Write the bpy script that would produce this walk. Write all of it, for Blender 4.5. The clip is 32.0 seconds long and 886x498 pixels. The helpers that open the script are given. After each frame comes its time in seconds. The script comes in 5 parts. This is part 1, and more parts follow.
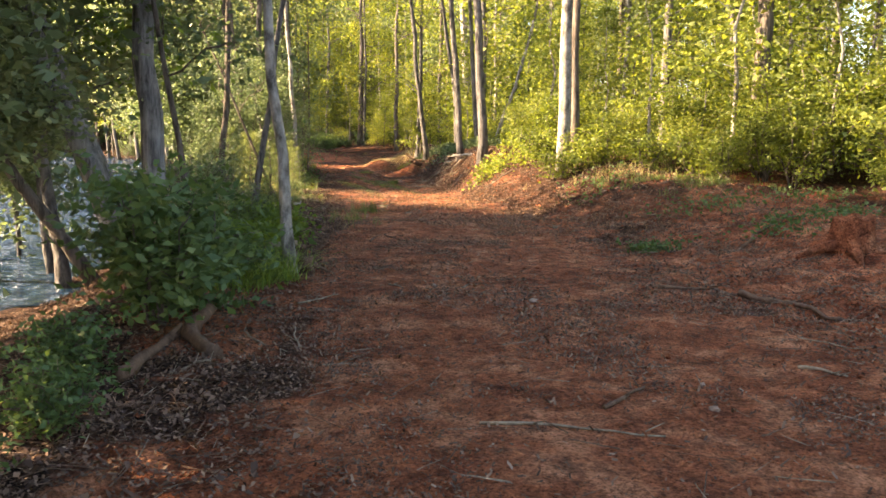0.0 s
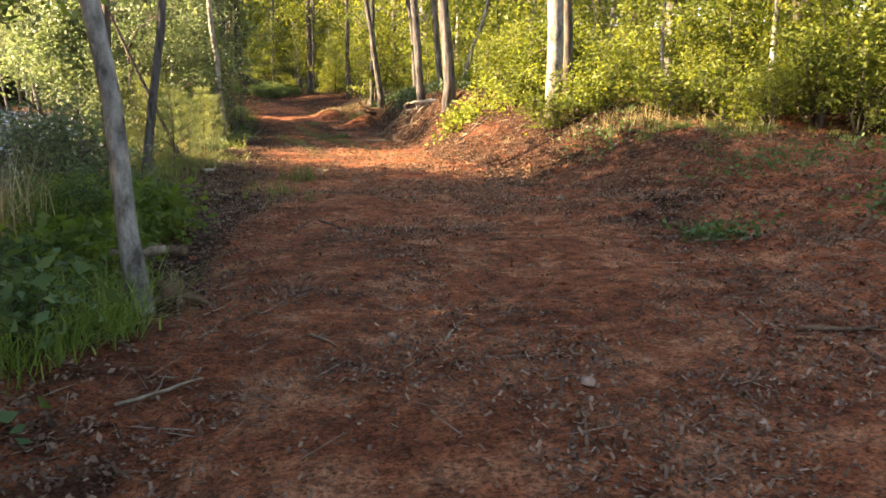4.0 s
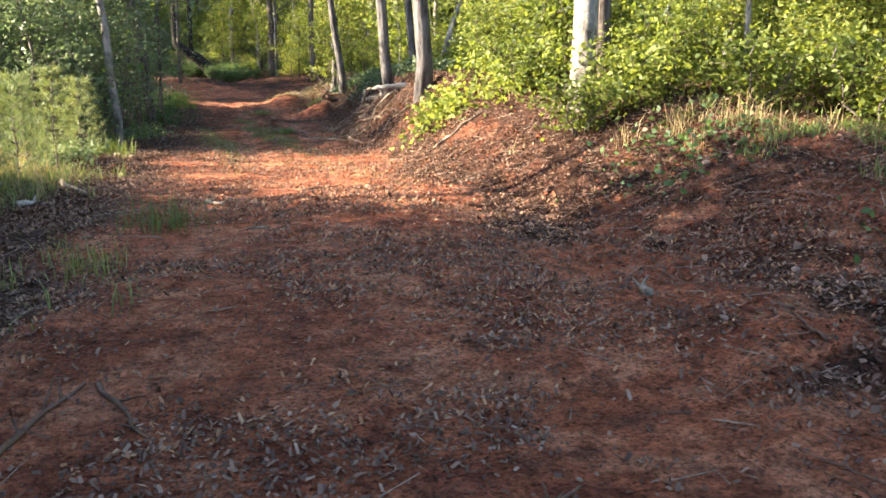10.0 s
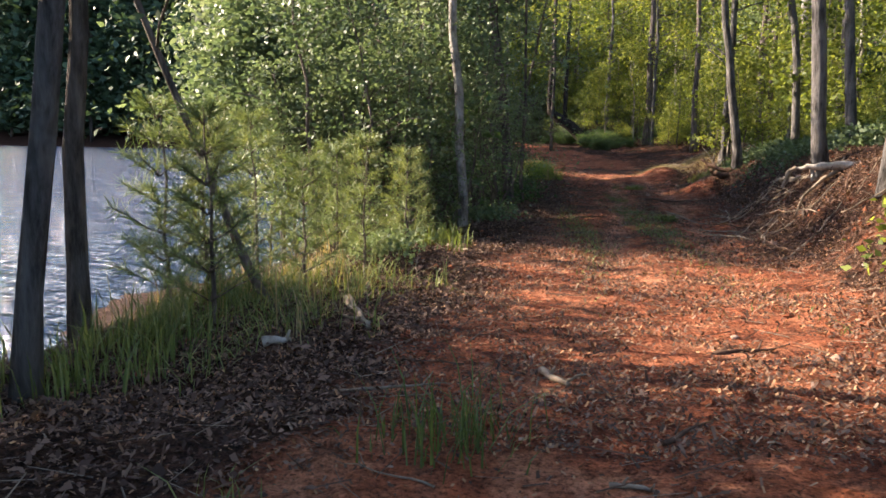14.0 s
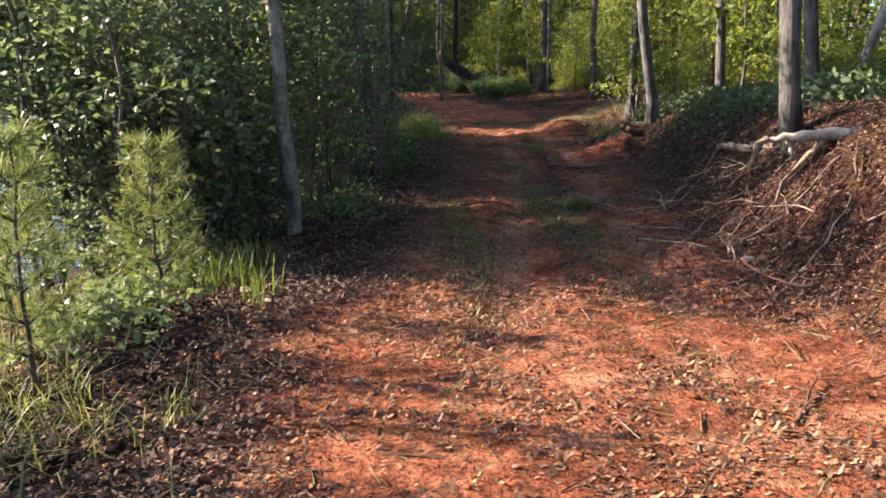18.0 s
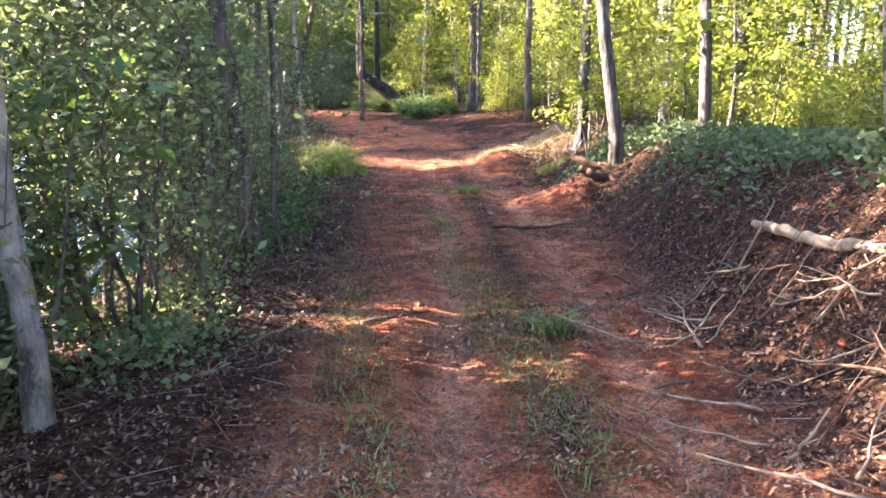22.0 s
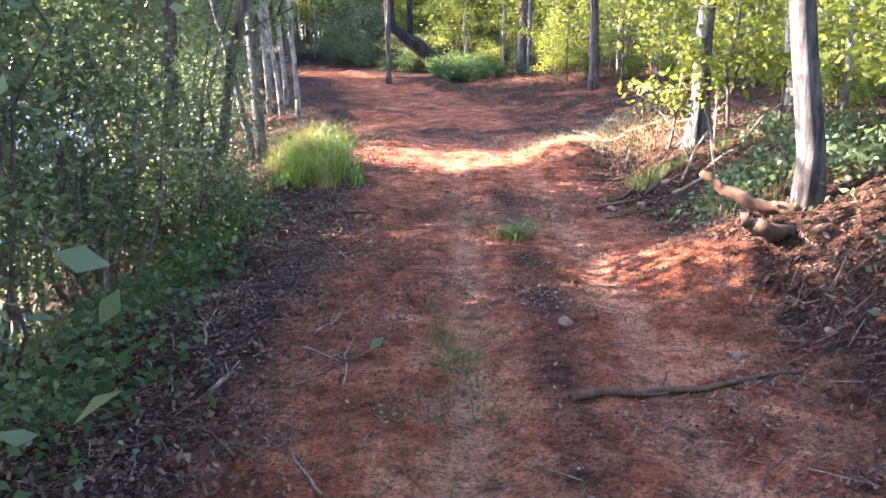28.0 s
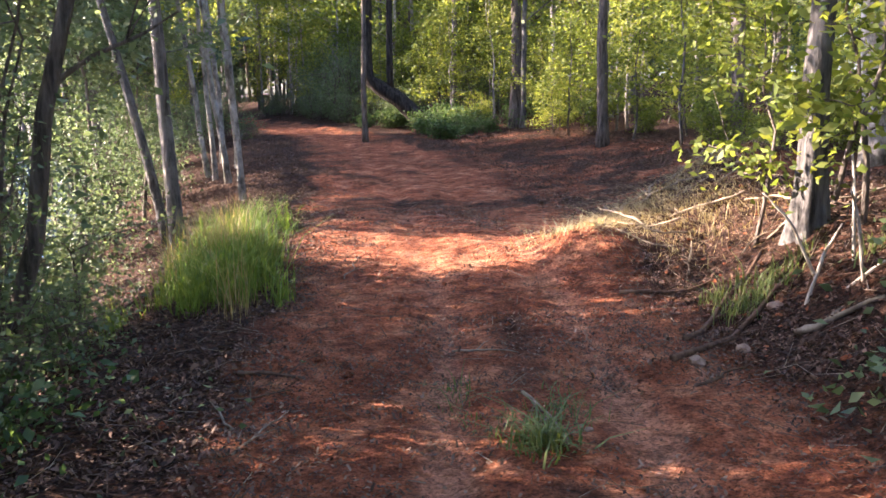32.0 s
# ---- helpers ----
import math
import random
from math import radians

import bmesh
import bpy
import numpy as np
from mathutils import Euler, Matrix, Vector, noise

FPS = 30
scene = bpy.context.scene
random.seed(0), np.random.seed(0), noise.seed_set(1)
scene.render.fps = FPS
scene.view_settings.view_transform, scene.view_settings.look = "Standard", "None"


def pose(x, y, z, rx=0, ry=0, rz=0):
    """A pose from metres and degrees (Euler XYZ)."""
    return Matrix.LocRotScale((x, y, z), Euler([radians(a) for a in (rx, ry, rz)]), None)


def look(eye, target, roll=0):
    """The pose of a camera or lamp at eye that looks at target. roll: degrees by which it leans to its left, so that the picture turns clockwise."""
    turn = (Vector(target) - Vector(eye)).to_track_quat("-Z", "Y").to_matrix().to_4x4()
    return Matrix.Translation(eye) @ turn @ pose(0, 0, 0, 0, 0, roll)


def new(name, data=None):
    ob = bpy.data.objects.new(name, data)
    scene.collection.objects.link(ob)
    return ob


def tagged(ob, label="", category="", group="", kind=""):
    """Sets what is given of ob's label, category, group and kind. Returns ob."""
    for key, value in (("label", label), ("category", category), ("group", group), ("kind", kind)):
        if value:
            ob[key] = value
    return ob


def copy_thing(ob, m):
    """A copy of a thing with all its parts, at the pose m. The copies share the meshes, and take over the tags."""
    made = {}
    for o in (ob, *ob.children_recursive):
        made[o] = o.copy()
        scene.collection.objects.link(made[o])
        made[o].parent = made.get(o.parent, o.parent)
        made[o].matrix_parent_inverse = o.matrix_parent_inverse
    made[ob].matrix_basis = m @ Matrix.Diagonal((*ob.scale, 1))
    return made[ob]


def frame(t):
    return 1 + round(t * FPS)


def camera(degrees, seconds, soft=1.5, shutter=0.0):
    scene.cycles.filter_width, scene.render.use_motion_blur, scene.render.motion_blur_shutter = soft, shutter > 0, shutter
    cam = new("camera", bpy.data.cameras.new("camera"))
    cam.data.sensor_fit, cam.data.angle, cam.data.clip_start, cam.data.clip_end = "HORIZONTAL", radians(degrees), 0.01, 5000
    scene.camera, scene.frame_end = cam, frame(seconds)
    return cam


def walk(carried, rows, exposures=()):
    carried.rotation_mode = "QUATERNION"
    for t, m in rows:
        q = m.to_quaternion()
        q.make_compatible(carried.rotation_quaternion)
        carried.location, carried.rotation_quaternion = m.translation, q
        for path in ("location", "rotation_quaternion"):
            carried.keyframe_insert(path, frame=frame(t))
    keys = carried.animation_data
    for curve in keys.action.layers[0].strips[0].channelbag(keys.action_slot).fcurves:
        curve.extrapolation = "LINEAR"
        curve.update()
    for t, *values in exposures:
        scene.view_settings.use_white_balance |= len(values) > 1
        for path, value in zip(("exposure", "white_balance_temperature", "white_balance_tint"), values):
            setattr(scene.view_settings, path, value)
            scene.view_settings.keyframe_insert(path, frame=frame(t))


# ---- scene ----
cam = camera(57, 32.0, soft=1.6)
PATH = [
    (0, (-2.416, 3.595, 1.721), (-1.392, 7.416, 1.125), 1.26),
    (0.5, (-2.265, 4.021, 1.670), (-1.222, 7.812, 0.937), 0.90),
    (1, (-2.156, 4.449, 1.670), (-1.097, 8.228, 0.896), 0.76),
    (1.5, (-2.049, 4.920, 1.670), (-0.953, 8.711, 1.012), 0.81),
    (2, (-1.940, 5.365, 1.666), (-0.800, 9.152, 1.069), 1.00),
    (2.5, (-1.861, 5.805, 1.632), (-0.675, 9.581, 1.052), 1.05),
    (3, (-1.759, 6.250, 1.596), (-0.581, 10.019, 0.957), 1.11),
    (3.5, (-1.628, 6.662, 1.579), (-0.453, 10.406, 0.800), 0.56),
    (5.5, (-1.143, 8.137, 1.543), (0.076, 11.838, 0.640), -0.07),
    (6, (-0.990, 8.461, 1.551), (0.220, 12.146, 0.573), -0.16),
    (6.5, (-0.846, 8.789, 1.537), (0.358, 12.460, 0.501), -0.10),
    (7, (-0.714, 9.148, 1.526), (0.493, 12.820, 0.498), 0.32),
    (7.5, (-0.576, 9.574, 1.495), (0.638, 13.250, 0.487), 0.61),
    (8, (-0.420, 9.994, 1.472), (0.786, 13.672, 0.464), 0.54),
    (8.5, (-0.310, 10.364, 1.460), (0.906, 14.040, 0.457), 0.40),
    (9, (-0.205, 10.735, 1.447), (1.026, 14.415, 0.476), 0.20),
    (9.5, (-0.106, 11.088, 1.454), (1.159, 14.764, 0.513), 0.29),
    (10, (-0.009, 11.439, 1.460), (1.280, 15.111, 0.538), 0.25),
    (10.5, (0.108, 11.876, 1.412), (1.221, 15.614, 0.524), 0.06),
    (11, (0.216, 12.288, 1.374), (1.047, 16.110, 0.532), -0.42),
    (11.5, (0.229, 12.920, 1.354), (0.799, 16.799, 0.561), -0.09),
    (12, (0.244, 13.420, 1.341), (0.544, 17.343, 0.620), 0.27),
    (12.5, (0.246, 13.821, 1.377), (0.292, 17.763, 0.701), 0.45),
    (13, (0.289, 14.217, 1.398), (0.081, 18.164, 0.782), 0.64),
    (13.5, (0.282, 14.563, 1.415), (-0.116, 18.498, 0.817), 0.58),
    (15.5, (0.383, 15.878, 1.438), (0.017, 19.758, 0.541), -0.54),
    (16, (0.444, 16.379, 1.420), (0.348, 20.238, 0.374), -0.86),
    (16.5, (0.502, 16.863, 1.442), (0.575, 20.708, 0.345), -0.69),
    (17, (0.569, 17.295, 1.484), (0.630, 21.156, 0.441), -0.71),
    (17.5, (0.601, 17.755, 1.498), (0.668, 21.636, 0.529), -0.78),
    (18, (0.653, 18.250, 1.522), (0.728, 22.154, 0.653), -0.79),
    (18.5, (0.692, 18.704, 1.566), (0.815, 22.637, 0.847), -0.45),
    (19, (0.701, 19.136, 1.632), (0.930, 23.095, 1.105), 0.18),
    (19.5, (0.753, 19.553, 1.712), (1.067, 23.526, 1.375), 0.95),
    (20, (0.780, 20.018, 1.736), (1.190, 23.984, 1.415), 1.18),
    (20.5, (0.822, 20.500, 1.678), (1.302, 24.436, 1.153), 0.87),
    (21, (0.882, 20.943, 1.642), (1.345, 24.854, 0.936), 0.50),
    (21.5, (0.910, 21.346, 1.661), (1.376, 25.237, 0.860), -0.05),
    (22, (0.973, 21.734, 1.682), (1.402, 25.627, 0.872), -0.30),
    (22.5, (1.024, 22.198, 1.681), (1.429, 26.095, 0.875), -0.47),
    (23, (1.069, 22.719, 1.668), (1.462, 26.618, 0.865), -0.58),
    (23.5, (1.105, 23.237, 1.650), (1.480, 27.137, 0.846), -0.37),
    (24, (1.136, 23.747, 1.597), (1.501, 27.646, 0.782), -0.56),
    (24.5, (1.191, 24.227, 1.540), (1.522, 28.115, 0.664), -0.96),
    (26.5, (1.632, 25.853, 1.813), (1.857, 29.715, 0.795), -0.14),
    (27, (1.692, 26.381, 1.814), (1.851, 30.246, 0.799), -0.20),
    (27.5, (1.731, 26.986, 1.769), (1.898, 30.850, 0.750), -0.22),
    (28, (1.771, 27.563, 1.721), (1.974, 31.426, 0.703), -0.34),
    (28.5, (1.808, 28.111, 1.674), (2.060, 31.971, 0.656), -0.42),
    (29, (1.835, 28.651, 1.636), (2.151, 32.504, 0.608), -0.14),
    (29.5, (1.890, 29.161, 1.612), (2.236, 33.011, 0.586), -0.02),
    (30, (1.921, 29.649, 1.583), (2.297, 33.508, 0.600), 0.23),
    (30.5, (1.983, 30.115, 1.541), (2.341, 33.997, 0.642), 0.14),
    (31, (2.033, 30.532, 1.537), (2.367, 34.435, 0.728), -0.23),
    (31.5, (2.099, 30.972, 1.560), (2.391, 34.888, 0.800), -0.57),
    (32, (2.133, 31.367, 1.594), (2.390, 35.284, 0.827), -0.87),
]
EXPOSURES = [(0, 3.3, 8000, 15), (1, 3.65, 8100, 15), (2, 3.5, 8200, 15), (3, 3.2, 8300, 15), (6, 3.65, 7200, 16), (7, 3.95, 6800, 14), (8, 3.6, 6700, 15), (9, 3.85, 6400, 13), (10, 3.3, 6100, 12), (11, 3.35, 5700, 12), (12, 3.15, 5700, 13), (13, 2.4, 5800, 16), (16, 2.4, 6600, 15), (17, 2.55, 6600, 16), (18, 2.45, 5900, 16), (19.5, 2.9, 5600, 22), (20, 2.35, 5900, 24), (21, 3.35, 5700, 23), (22, 4.2, 5900, 24), (24, 4.2, 6100, 24), (27, 4.55, 5600, 24), (28, 4.5, 5600, 24), (29.5, 4.45, 5700, 25), (31, 4.05, 5800, 24), (32, 3.5, 5900, 24)]
walk(cam, [(t, look(eye, target, roll)) for t, eye, target, roll in PATH], EXPOSURES)

# ---- daylight: low sun across the lake ----
SUN_EL, SUN_AZ = radians(25), radians(-76)          # azimuth from +y towards +x
SUN_TO = Vector((math.sin(SUN_AZ) * math.cos(SUN_EL), math.cos(SUN_AZ) * math.cos(SUN_EL), math.sin(SUN_EL)))
world = bpy.data.worlds.new("sky")
scene.world = world
world.use_nodes = True
wn = world.node_tree.nodes
sky = wn.new("ShaderNodeTexSky")
sky.sky_type, sky.sun_disc = "NISHITA", False
sky.sun_elevation, sky.sun_rotation = SUN_EL, SUN_AZ
sky.dust_density, sky.air_density, sky.ozone_density = 2.5, 1.0, 2.5
world.node_tree.links.new(sky.outputs[0], wn["Background"].inputs[0])
wn["Background"].inputs[1].default_value = 0.105
sun = new("sun", bpy.data.lights.new("sun", "SUN"))
sun.data.energy, sun.data.angle, sun.data.color = 5.0, radians(0.5), (1.0, 0.82, 0.58)
sun.matrix_world = Matrix.Translation((-20, 20, 30)) @ SUN_TO.to_track_quat("Z", "Y").to_matrix().to_4x4()

rng = np.random.default_rng(7)


# ---- materials ----
def material(name, rough=0.9, spec=0.2):
    m = bpy.data.materials.new(name)
    m.use_nodes = True
    b = m.node_tree.nodes["Principled BSDF"]
    b.inputs["Roughness"].default_value = rough
    b.inputs["Specular IOR Level"].default_value = spec
    return m, m.node_tree.nodes, m.node_tree.links, b


def ramp(nodes, stops):
    r = nodes.new("ShaderNodeValToRGB")
    while len(r.color_ramp.elements) < len(stops):
        r.color_ramp.elements.new(0.5)
    for e, (p, c) in zip(r.color_ramp.elements, stops):
        e.position, e.color = p, (*c, 1)
    return r


def noise_tex(nodes, links, scale, detail=5.0, stretch=None, rough=0.6):
    n = nodes.new("ShaderNodeTexNoise")
    n.inputs["Scale"].default_value, n.inputs["Detail"].default_value = scale, detail
    n.inputs["Roughness"].default_value = rough
    co = nodes.new("ShaderNodeTexCoord")
    if stretch:
        mp = nodes.new("ShaderNodeMapping")
        mp.inputs["Scale"].default_value = stretch
        links.new(co.outputs["Object"], mp.inputs[0])
        links.new(mp.outputs[0], n.inputs["Vector"])
    else:
        links.new(co.outputs["Object"], n.inputs["Vector"])
    return n


def mixc(nodes, links, fac, a, b, mode="MIX"):
    m = nodes.new("ShaderNodeMix")
    m.data_type, m.blend_type = "RGBA", mode
    for v, k in ((fac, 0), (a, 6), (b, 7)):
        if isinstance(v, (int, float)):
            m.inputs[k].default_value = v
        elif isinstance(v, tuple):
            m.inputs[k].default_value = (*v, 1)
        else:
            links.new(v, m.inputs[k])
    return m.outputs[2]


def bump(nodes, links, bsdf, height, strength=0.5, dist=0.02):
    b = nodes.new("ShaderNodeBump")
    b.inputs["Strength"].default_value, b.inputs["Distance"].default_value = strength, dist
    links.new(height, b.inputs["Height"])
    links.new(b.outputs[0], bsdf.inputs["Normal"])


def math_node(nodes, links, op, a, b, c=None, clamp=False):
    m = nodes.new("ShaderNodeMath")
    m.operation, m.use_clamp = op, clamp
    for v, k in ((a, 0), (b, 1), (c, 2)):
        if v is None:
            continue
        if isinstance(v, (int, float)):
            m.inputs[k].default_value = v
        else:
            links.new(v, m.inputs[k])
    return m.outputs[0]


def soil_material(name="red_clay_soil", bare=False):
    """Red clay where the ground is worn, dark humus elsewhere; clods and grit, partly shaded by colour, and crumbs of
    leaf on both.
    """
    m, n, l, b = material(name, 0.95, 0.1)
    big, mid, fine = noise_tex(n, l, 0.55), noise_tex(n, l, 2.6, 6), noise_tex(n, l, 22, 8)
    clod, patch, grit = noise_tex(n, l, 9.5, 6, None, 0.68), noise_tex(n, l, 4.6, 9, None, 0.74), noise_tex(n, l, 48, 6, None, 0.75)
    clay = ramp(n, [(0.34, (0.15, 0.047, 0.024)), (0.5, (0.27, 0.09, 0.043)), (0.66, (0.41, 0.18, 0.1))])
    l.new(mid.outputs[0], clay.inputs[0])
    humus = ramp(n, [(0.35, (0.017, 0.01, 0.007)), (0.55, (0.056, 0.028, 0.018)), (0.75, (0.14, 0.068, 0.042))])
    l.new(fine.outputs[0], humus.inputs[0])
    worn = n.new("ShaderNodeAttribute")
    worn.attribute_name = "worn"
    mask = math_node(n, l, "MULTIPLY_ADD", big.outputs[0], 0.9, 1.0 if bare else worn.outputs["Fac"])
    mask = math_node(n, l, "MULTIPLY_ADD", patch.outputs[0], 0.9, math_node(n, l, "SUBTRACT", mask, 0.45))
    edge = ramp(n, [(0.62, (0, 0, 0)), (1.0, (1, 1, 1))])
    l.new(mask, edge.inputs[0])
    col = mixc(n, l, edge.outputs[0], humus.outputs[0], clay.outputs[0])
    packed = math_node(n, l, "MULTIPLY_ADD", mask, 1.8, -2.65, True)
    col = mixc(n, l, math_node(n, l, "MULTIPLY", packed, 0.8), col, (0.44, 0.215, 0.135))
    crumb = ramp(n, [(0.53, (0, 0, 0)), (0.62, (1, 1, 1))])
    l.new(patch.outputs[0], crumb.inputs[0])
    col = mixc(n, l, math_node(n, l, "MULTIPLY", crumb.outputs[0], 0.55), col, humus.outputs[0])
    # tone of clods and grit, with the shading of their hollows painted in
    lumps = ramp(n, [(0.36, (0.55, 0.51, 0.49)), (0.5, (1, 1, 1)), (0.64, (1.3, 1.28, 1.26))])
    l.new(clod.outputs[0], lumps.inputs[0])
    col = mixc(n, l, 1.0, col, lumps.outputs[0], "MULTIPLY")
    speck = ramp(n, [(0.36, (0.26, 0.24, 0.22)), (0.5, (1, 1, 1)), (0.64, (1.5, 1.46, 1.42))])
    l.new(grit.outputs[0], speck.inputs[0])
    l.new(mixc(n, l, 1.0, col, speck.outputs[0], "MULTIPLY"), b.inputs["Base Color"])
    relief = math_node(n, l, "MULTIPLY_ADD", grit.outputs[0], 0.45, fine.outputs[0])
    relief = math_node(n, l, "MULTIPLY_ADD", clod.outputs[0], 1.5, relief)
    bump(n, l, b, relief, 1.0, 0.07)
    return m


def bark_material(name, dark, light, scale=14, stretch=(1, 1, 0.16), lichen=None):
    m, n, l, b = material(name, 0.95, 0.1)
    t, big = noise_tex(n, l, scale, 8, stretch, 0.7), noise_tex(n, l, 2.3, 4)
    r = ramp(n, [(0.38, dark), (0.62, light)])
    l.new(t.outputs[0], r.inputs[0])
    out = r.outputs[0]
    if lichen:
        k = ramp(n, [(0.52, (0, 0, 0)), (0.66, (1, 1, 1))])
        l.new(big.outputs[0], k.inputs[0])
        out = mixc(n, l, k.outputs[0], out, mixc(n, l, 0.55, out, lichen))
    l.new(out, b.inputs["Base Color"])
    bump(n, l, b, t.outputs[0], 1.0, 0.06)
    return m


def leaf_material(name, stops, translucent=0.45, rough=0.55, glow=(1.4, 1.28, 0.65)):
    """Thin leaves: colour differs from leaf to leaf, part of the light goes through."""
    m, n, l, b = material(name, rough, 0.3)
    g = n.new("ShaderNodeNewGeometry")
    info = n.new("ShaderNodeObjectInfo")
    add = n.new("ShaderNodeMath")
    add.operation = "MULTIPLY_ADD"
    l.new(info.outputs["Random"], add.inputs[0])
    add.inputs[1].default_value = 0.4
    sc = n.new("ShaderNodeMath")
    sc.operation = "MULTIPLY"
    l.new(g.outputs["Random Per Island"], sc.inputs[0])
    sc.inputs[1].default_value = 0.6
    l.new(sc.outputs[0], add.inputs[2])
    r = ramp(n, stops)
    l.new(add.outputs[0], r.inputs[0])
    l.new(r.outputs[0], b.inputs["Base Color"])
    tr = n.new("ShaderNodeBsdfTranslucent")
    warm = mixc(n, l, 1.0, r.outputs[0], glow, "MULTIPLY")
    l.new(warm, tr.inputs[0])
    mx = n.new("ShaderNodeMixShader")
    mx.inputs[0].default_value = translucent
    l.new(b.outputs[0], mx.inputs[1])
    l.new(tr.outputs[0], mx.inputs[2])
    l.new(mx.outputs[0], n["Material Output"].inputs[0])
    return m


def wood_material(name, dark, light):
    m, n, l, b = material(name, 0.85, 0.15)
    t = noise_tex(n, l, 14, 8, (1, 1, 0.5), 0.7)
    r = ramp(n, [(0.3, dark), (0.7, light)])
    l.new(t.outputs[0], r.inputs[0])
    l.new(r.outputs[0], b.inputs["Base Color"])
    bump(n, l, b, t.outputs[0], 0.6, 0.02)
    return m


def water_material():
    m, n, l, b = material("lake_water", 0.08, 1.0)
    b.inputs["Base Color"].default_value = (0.012, 0.035, 0.07, 1)
    wide, wave, ripple = noise_tex(n, l, 0.35, 3, (1, 2.4, 1)), noise_tex(n, l, 1.5, 4, (1, 2.6, 1)), noise_tex(n, l, 6, 3, (1, 2, 1))
    h = math_node(n, l, "MULTIPLY_ADD", ripple.outputs[0], 0.16, wave.outputs[0])
    h = math_node(n, l, "MULTIPLY_ADD", wide.outputs[0], 1.2, h)
    bump(n, l, b, h, 1.0, 0.55)
    return m


SOIL = soil_material()
CLAY = soil_material("bare_red_clay", True)
# grey bark made lighter: skylight from the lake is put into the colour
BARK_GREY_SKYLIT = bark_material("skylit_grey_bark", (0.06, 0.057, 0.057), (0.27, 0.255, 0.25), lichen=(0.32, 0.31, 0.3))
BARK_GREY = bark_material("grey_bark", (0.034, 0.031, 0.03), (0.155, 0.143, 0.137), lichen=(0.22, 0.205, 0.197))
BARK_DARK = bark_material("dark_bark", (0.042, 0.035, 0.03), (0.17, 0.14, 0.12))
BARK_BLACK = bark_material("blackish_bark", (0.014, 0.012, 0.011), (0.06, 0.05, 0.045))
BARK_PALE = bark_material("pale_bark", (0.075, 0.066, 0.056), (0.34, 0.31, 0.275), 8, (1, 1, 0.5), (0.46, 0.43, 0.39))
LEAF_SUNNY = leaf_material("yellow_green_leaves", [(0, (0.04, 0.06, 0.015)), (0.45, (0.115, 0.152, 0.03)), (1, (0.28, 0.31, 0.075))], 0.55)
LEAF_GREEN = leaf_material("green_leaves", [(0, (0.045, 0.07, 0.032)), (0.5, (0.105, 0.142, 0.064)), (1, (0.22, 0.26, 0.125))], 0.4, 0.5, (1.12, 1.14, 0.85))
# lighter green than LEAF_GREEN, with some of the backlight in the colour
LEAF_BRIGHT = leaf_material("backlit_leaves", [(0, (0.05, 0.09, 0.02)), (0.5, (0.11, 0.17, 0.035)), (1, (0.2, 0.25, 0.06))], 0.6)
# paler still: backlight and haze over the lake are put into the colour
LEAF_SHORE = leaf_material("pale_backlit_leaves", [(0, (0.07, 0.09, 0.045)), (0.5, (0.14, 0.17, 0.085)), (1, (0.25, 0.28, 0.16))], 0.6, 0.5, (1.12, 1.12, 0.88))
LEAF_DARK = leaf_material("dark_green_leaves", [(0, (0.028, 0.055, 0.02)), (0.5, (0.06, 0.108, 0.038)), (1, (0.12, 0.175, 0.065))], 0.4)
# dark and bluish, since the far wood's shade and haze sit in its colour
LEAF_FAR = leaf_material("shaded_far_leaves", [(0, (0.02, 0.042, 0.024)), (0.5, (0.035, 0.065, 0.034)), (1, (0.06, 0.098, 0.045))], 0.2)
GRASS = leaf_material("green_grass", [(0, (0.05, 0.075, 0.022)), (0.5, (0.105, 0.14, 0.04)), (1, (0.24, 0.24, 0.095))], 0.35)
GRASS_LUSH = leaf_material("lush_grass", [(0, (0.05, 0.09, 0.02)), (0.5, (0.1, 0.165, 0.03)), (1, (0.23, 0.29, 0.07))], 0.45)
GRASS_DRY = leaf_material("dry_grass", [(0, (0.17, 0.13, 0.065)), (0.5, (0.28, 0.22, 0.115)), (1, (0.42, 0.36, 0.21))], 0.35)
NEEDLES = leaf_material("pine_needles", [(0, (0.06, 0.095, 0.035)), (0.5, (0.115, 0.155, 0.055)), (1, (0.22, 0.235, 0.1))], 0.3)
LITTER = leaf_material("fallen_leaves", [(0, (0.018, 0.011, 0.008)), (0.42, (0.075, 0.04, 0.026)), (0.8, (0.21, 0.128, 0.086)), (1, (0.5, 0.39, 0.31))], 0.1, 0.8)
DEAD_WOOD = wood_material("weathered_wood", (0.085, 0.062, 0.043), (0.3, 0.235, 0.172))
BROWN_WOOD = wood_material("brown_wood", (0.04, 0.022, 0.014), (0.155, 0.092, 0.06))
WHITE_WOOD = wood_material("bleached_wood", (0.14, 0.112, 0.086), (0.45, 0.395, 0.33))
STRAW = leaf_material("pale_leaf_bits", [(0, (0.12, 0.05, 0.024)), (0.5, (0.27, 0.13, 0.062)), (1, (0.42, 0.26, 0.145))], 0.1, 0.8)
STONE = wood_material("pale_stone", (0.14, 0.085, 0.06), (0.3, 0.21, 0.16))
WATER = water_material()

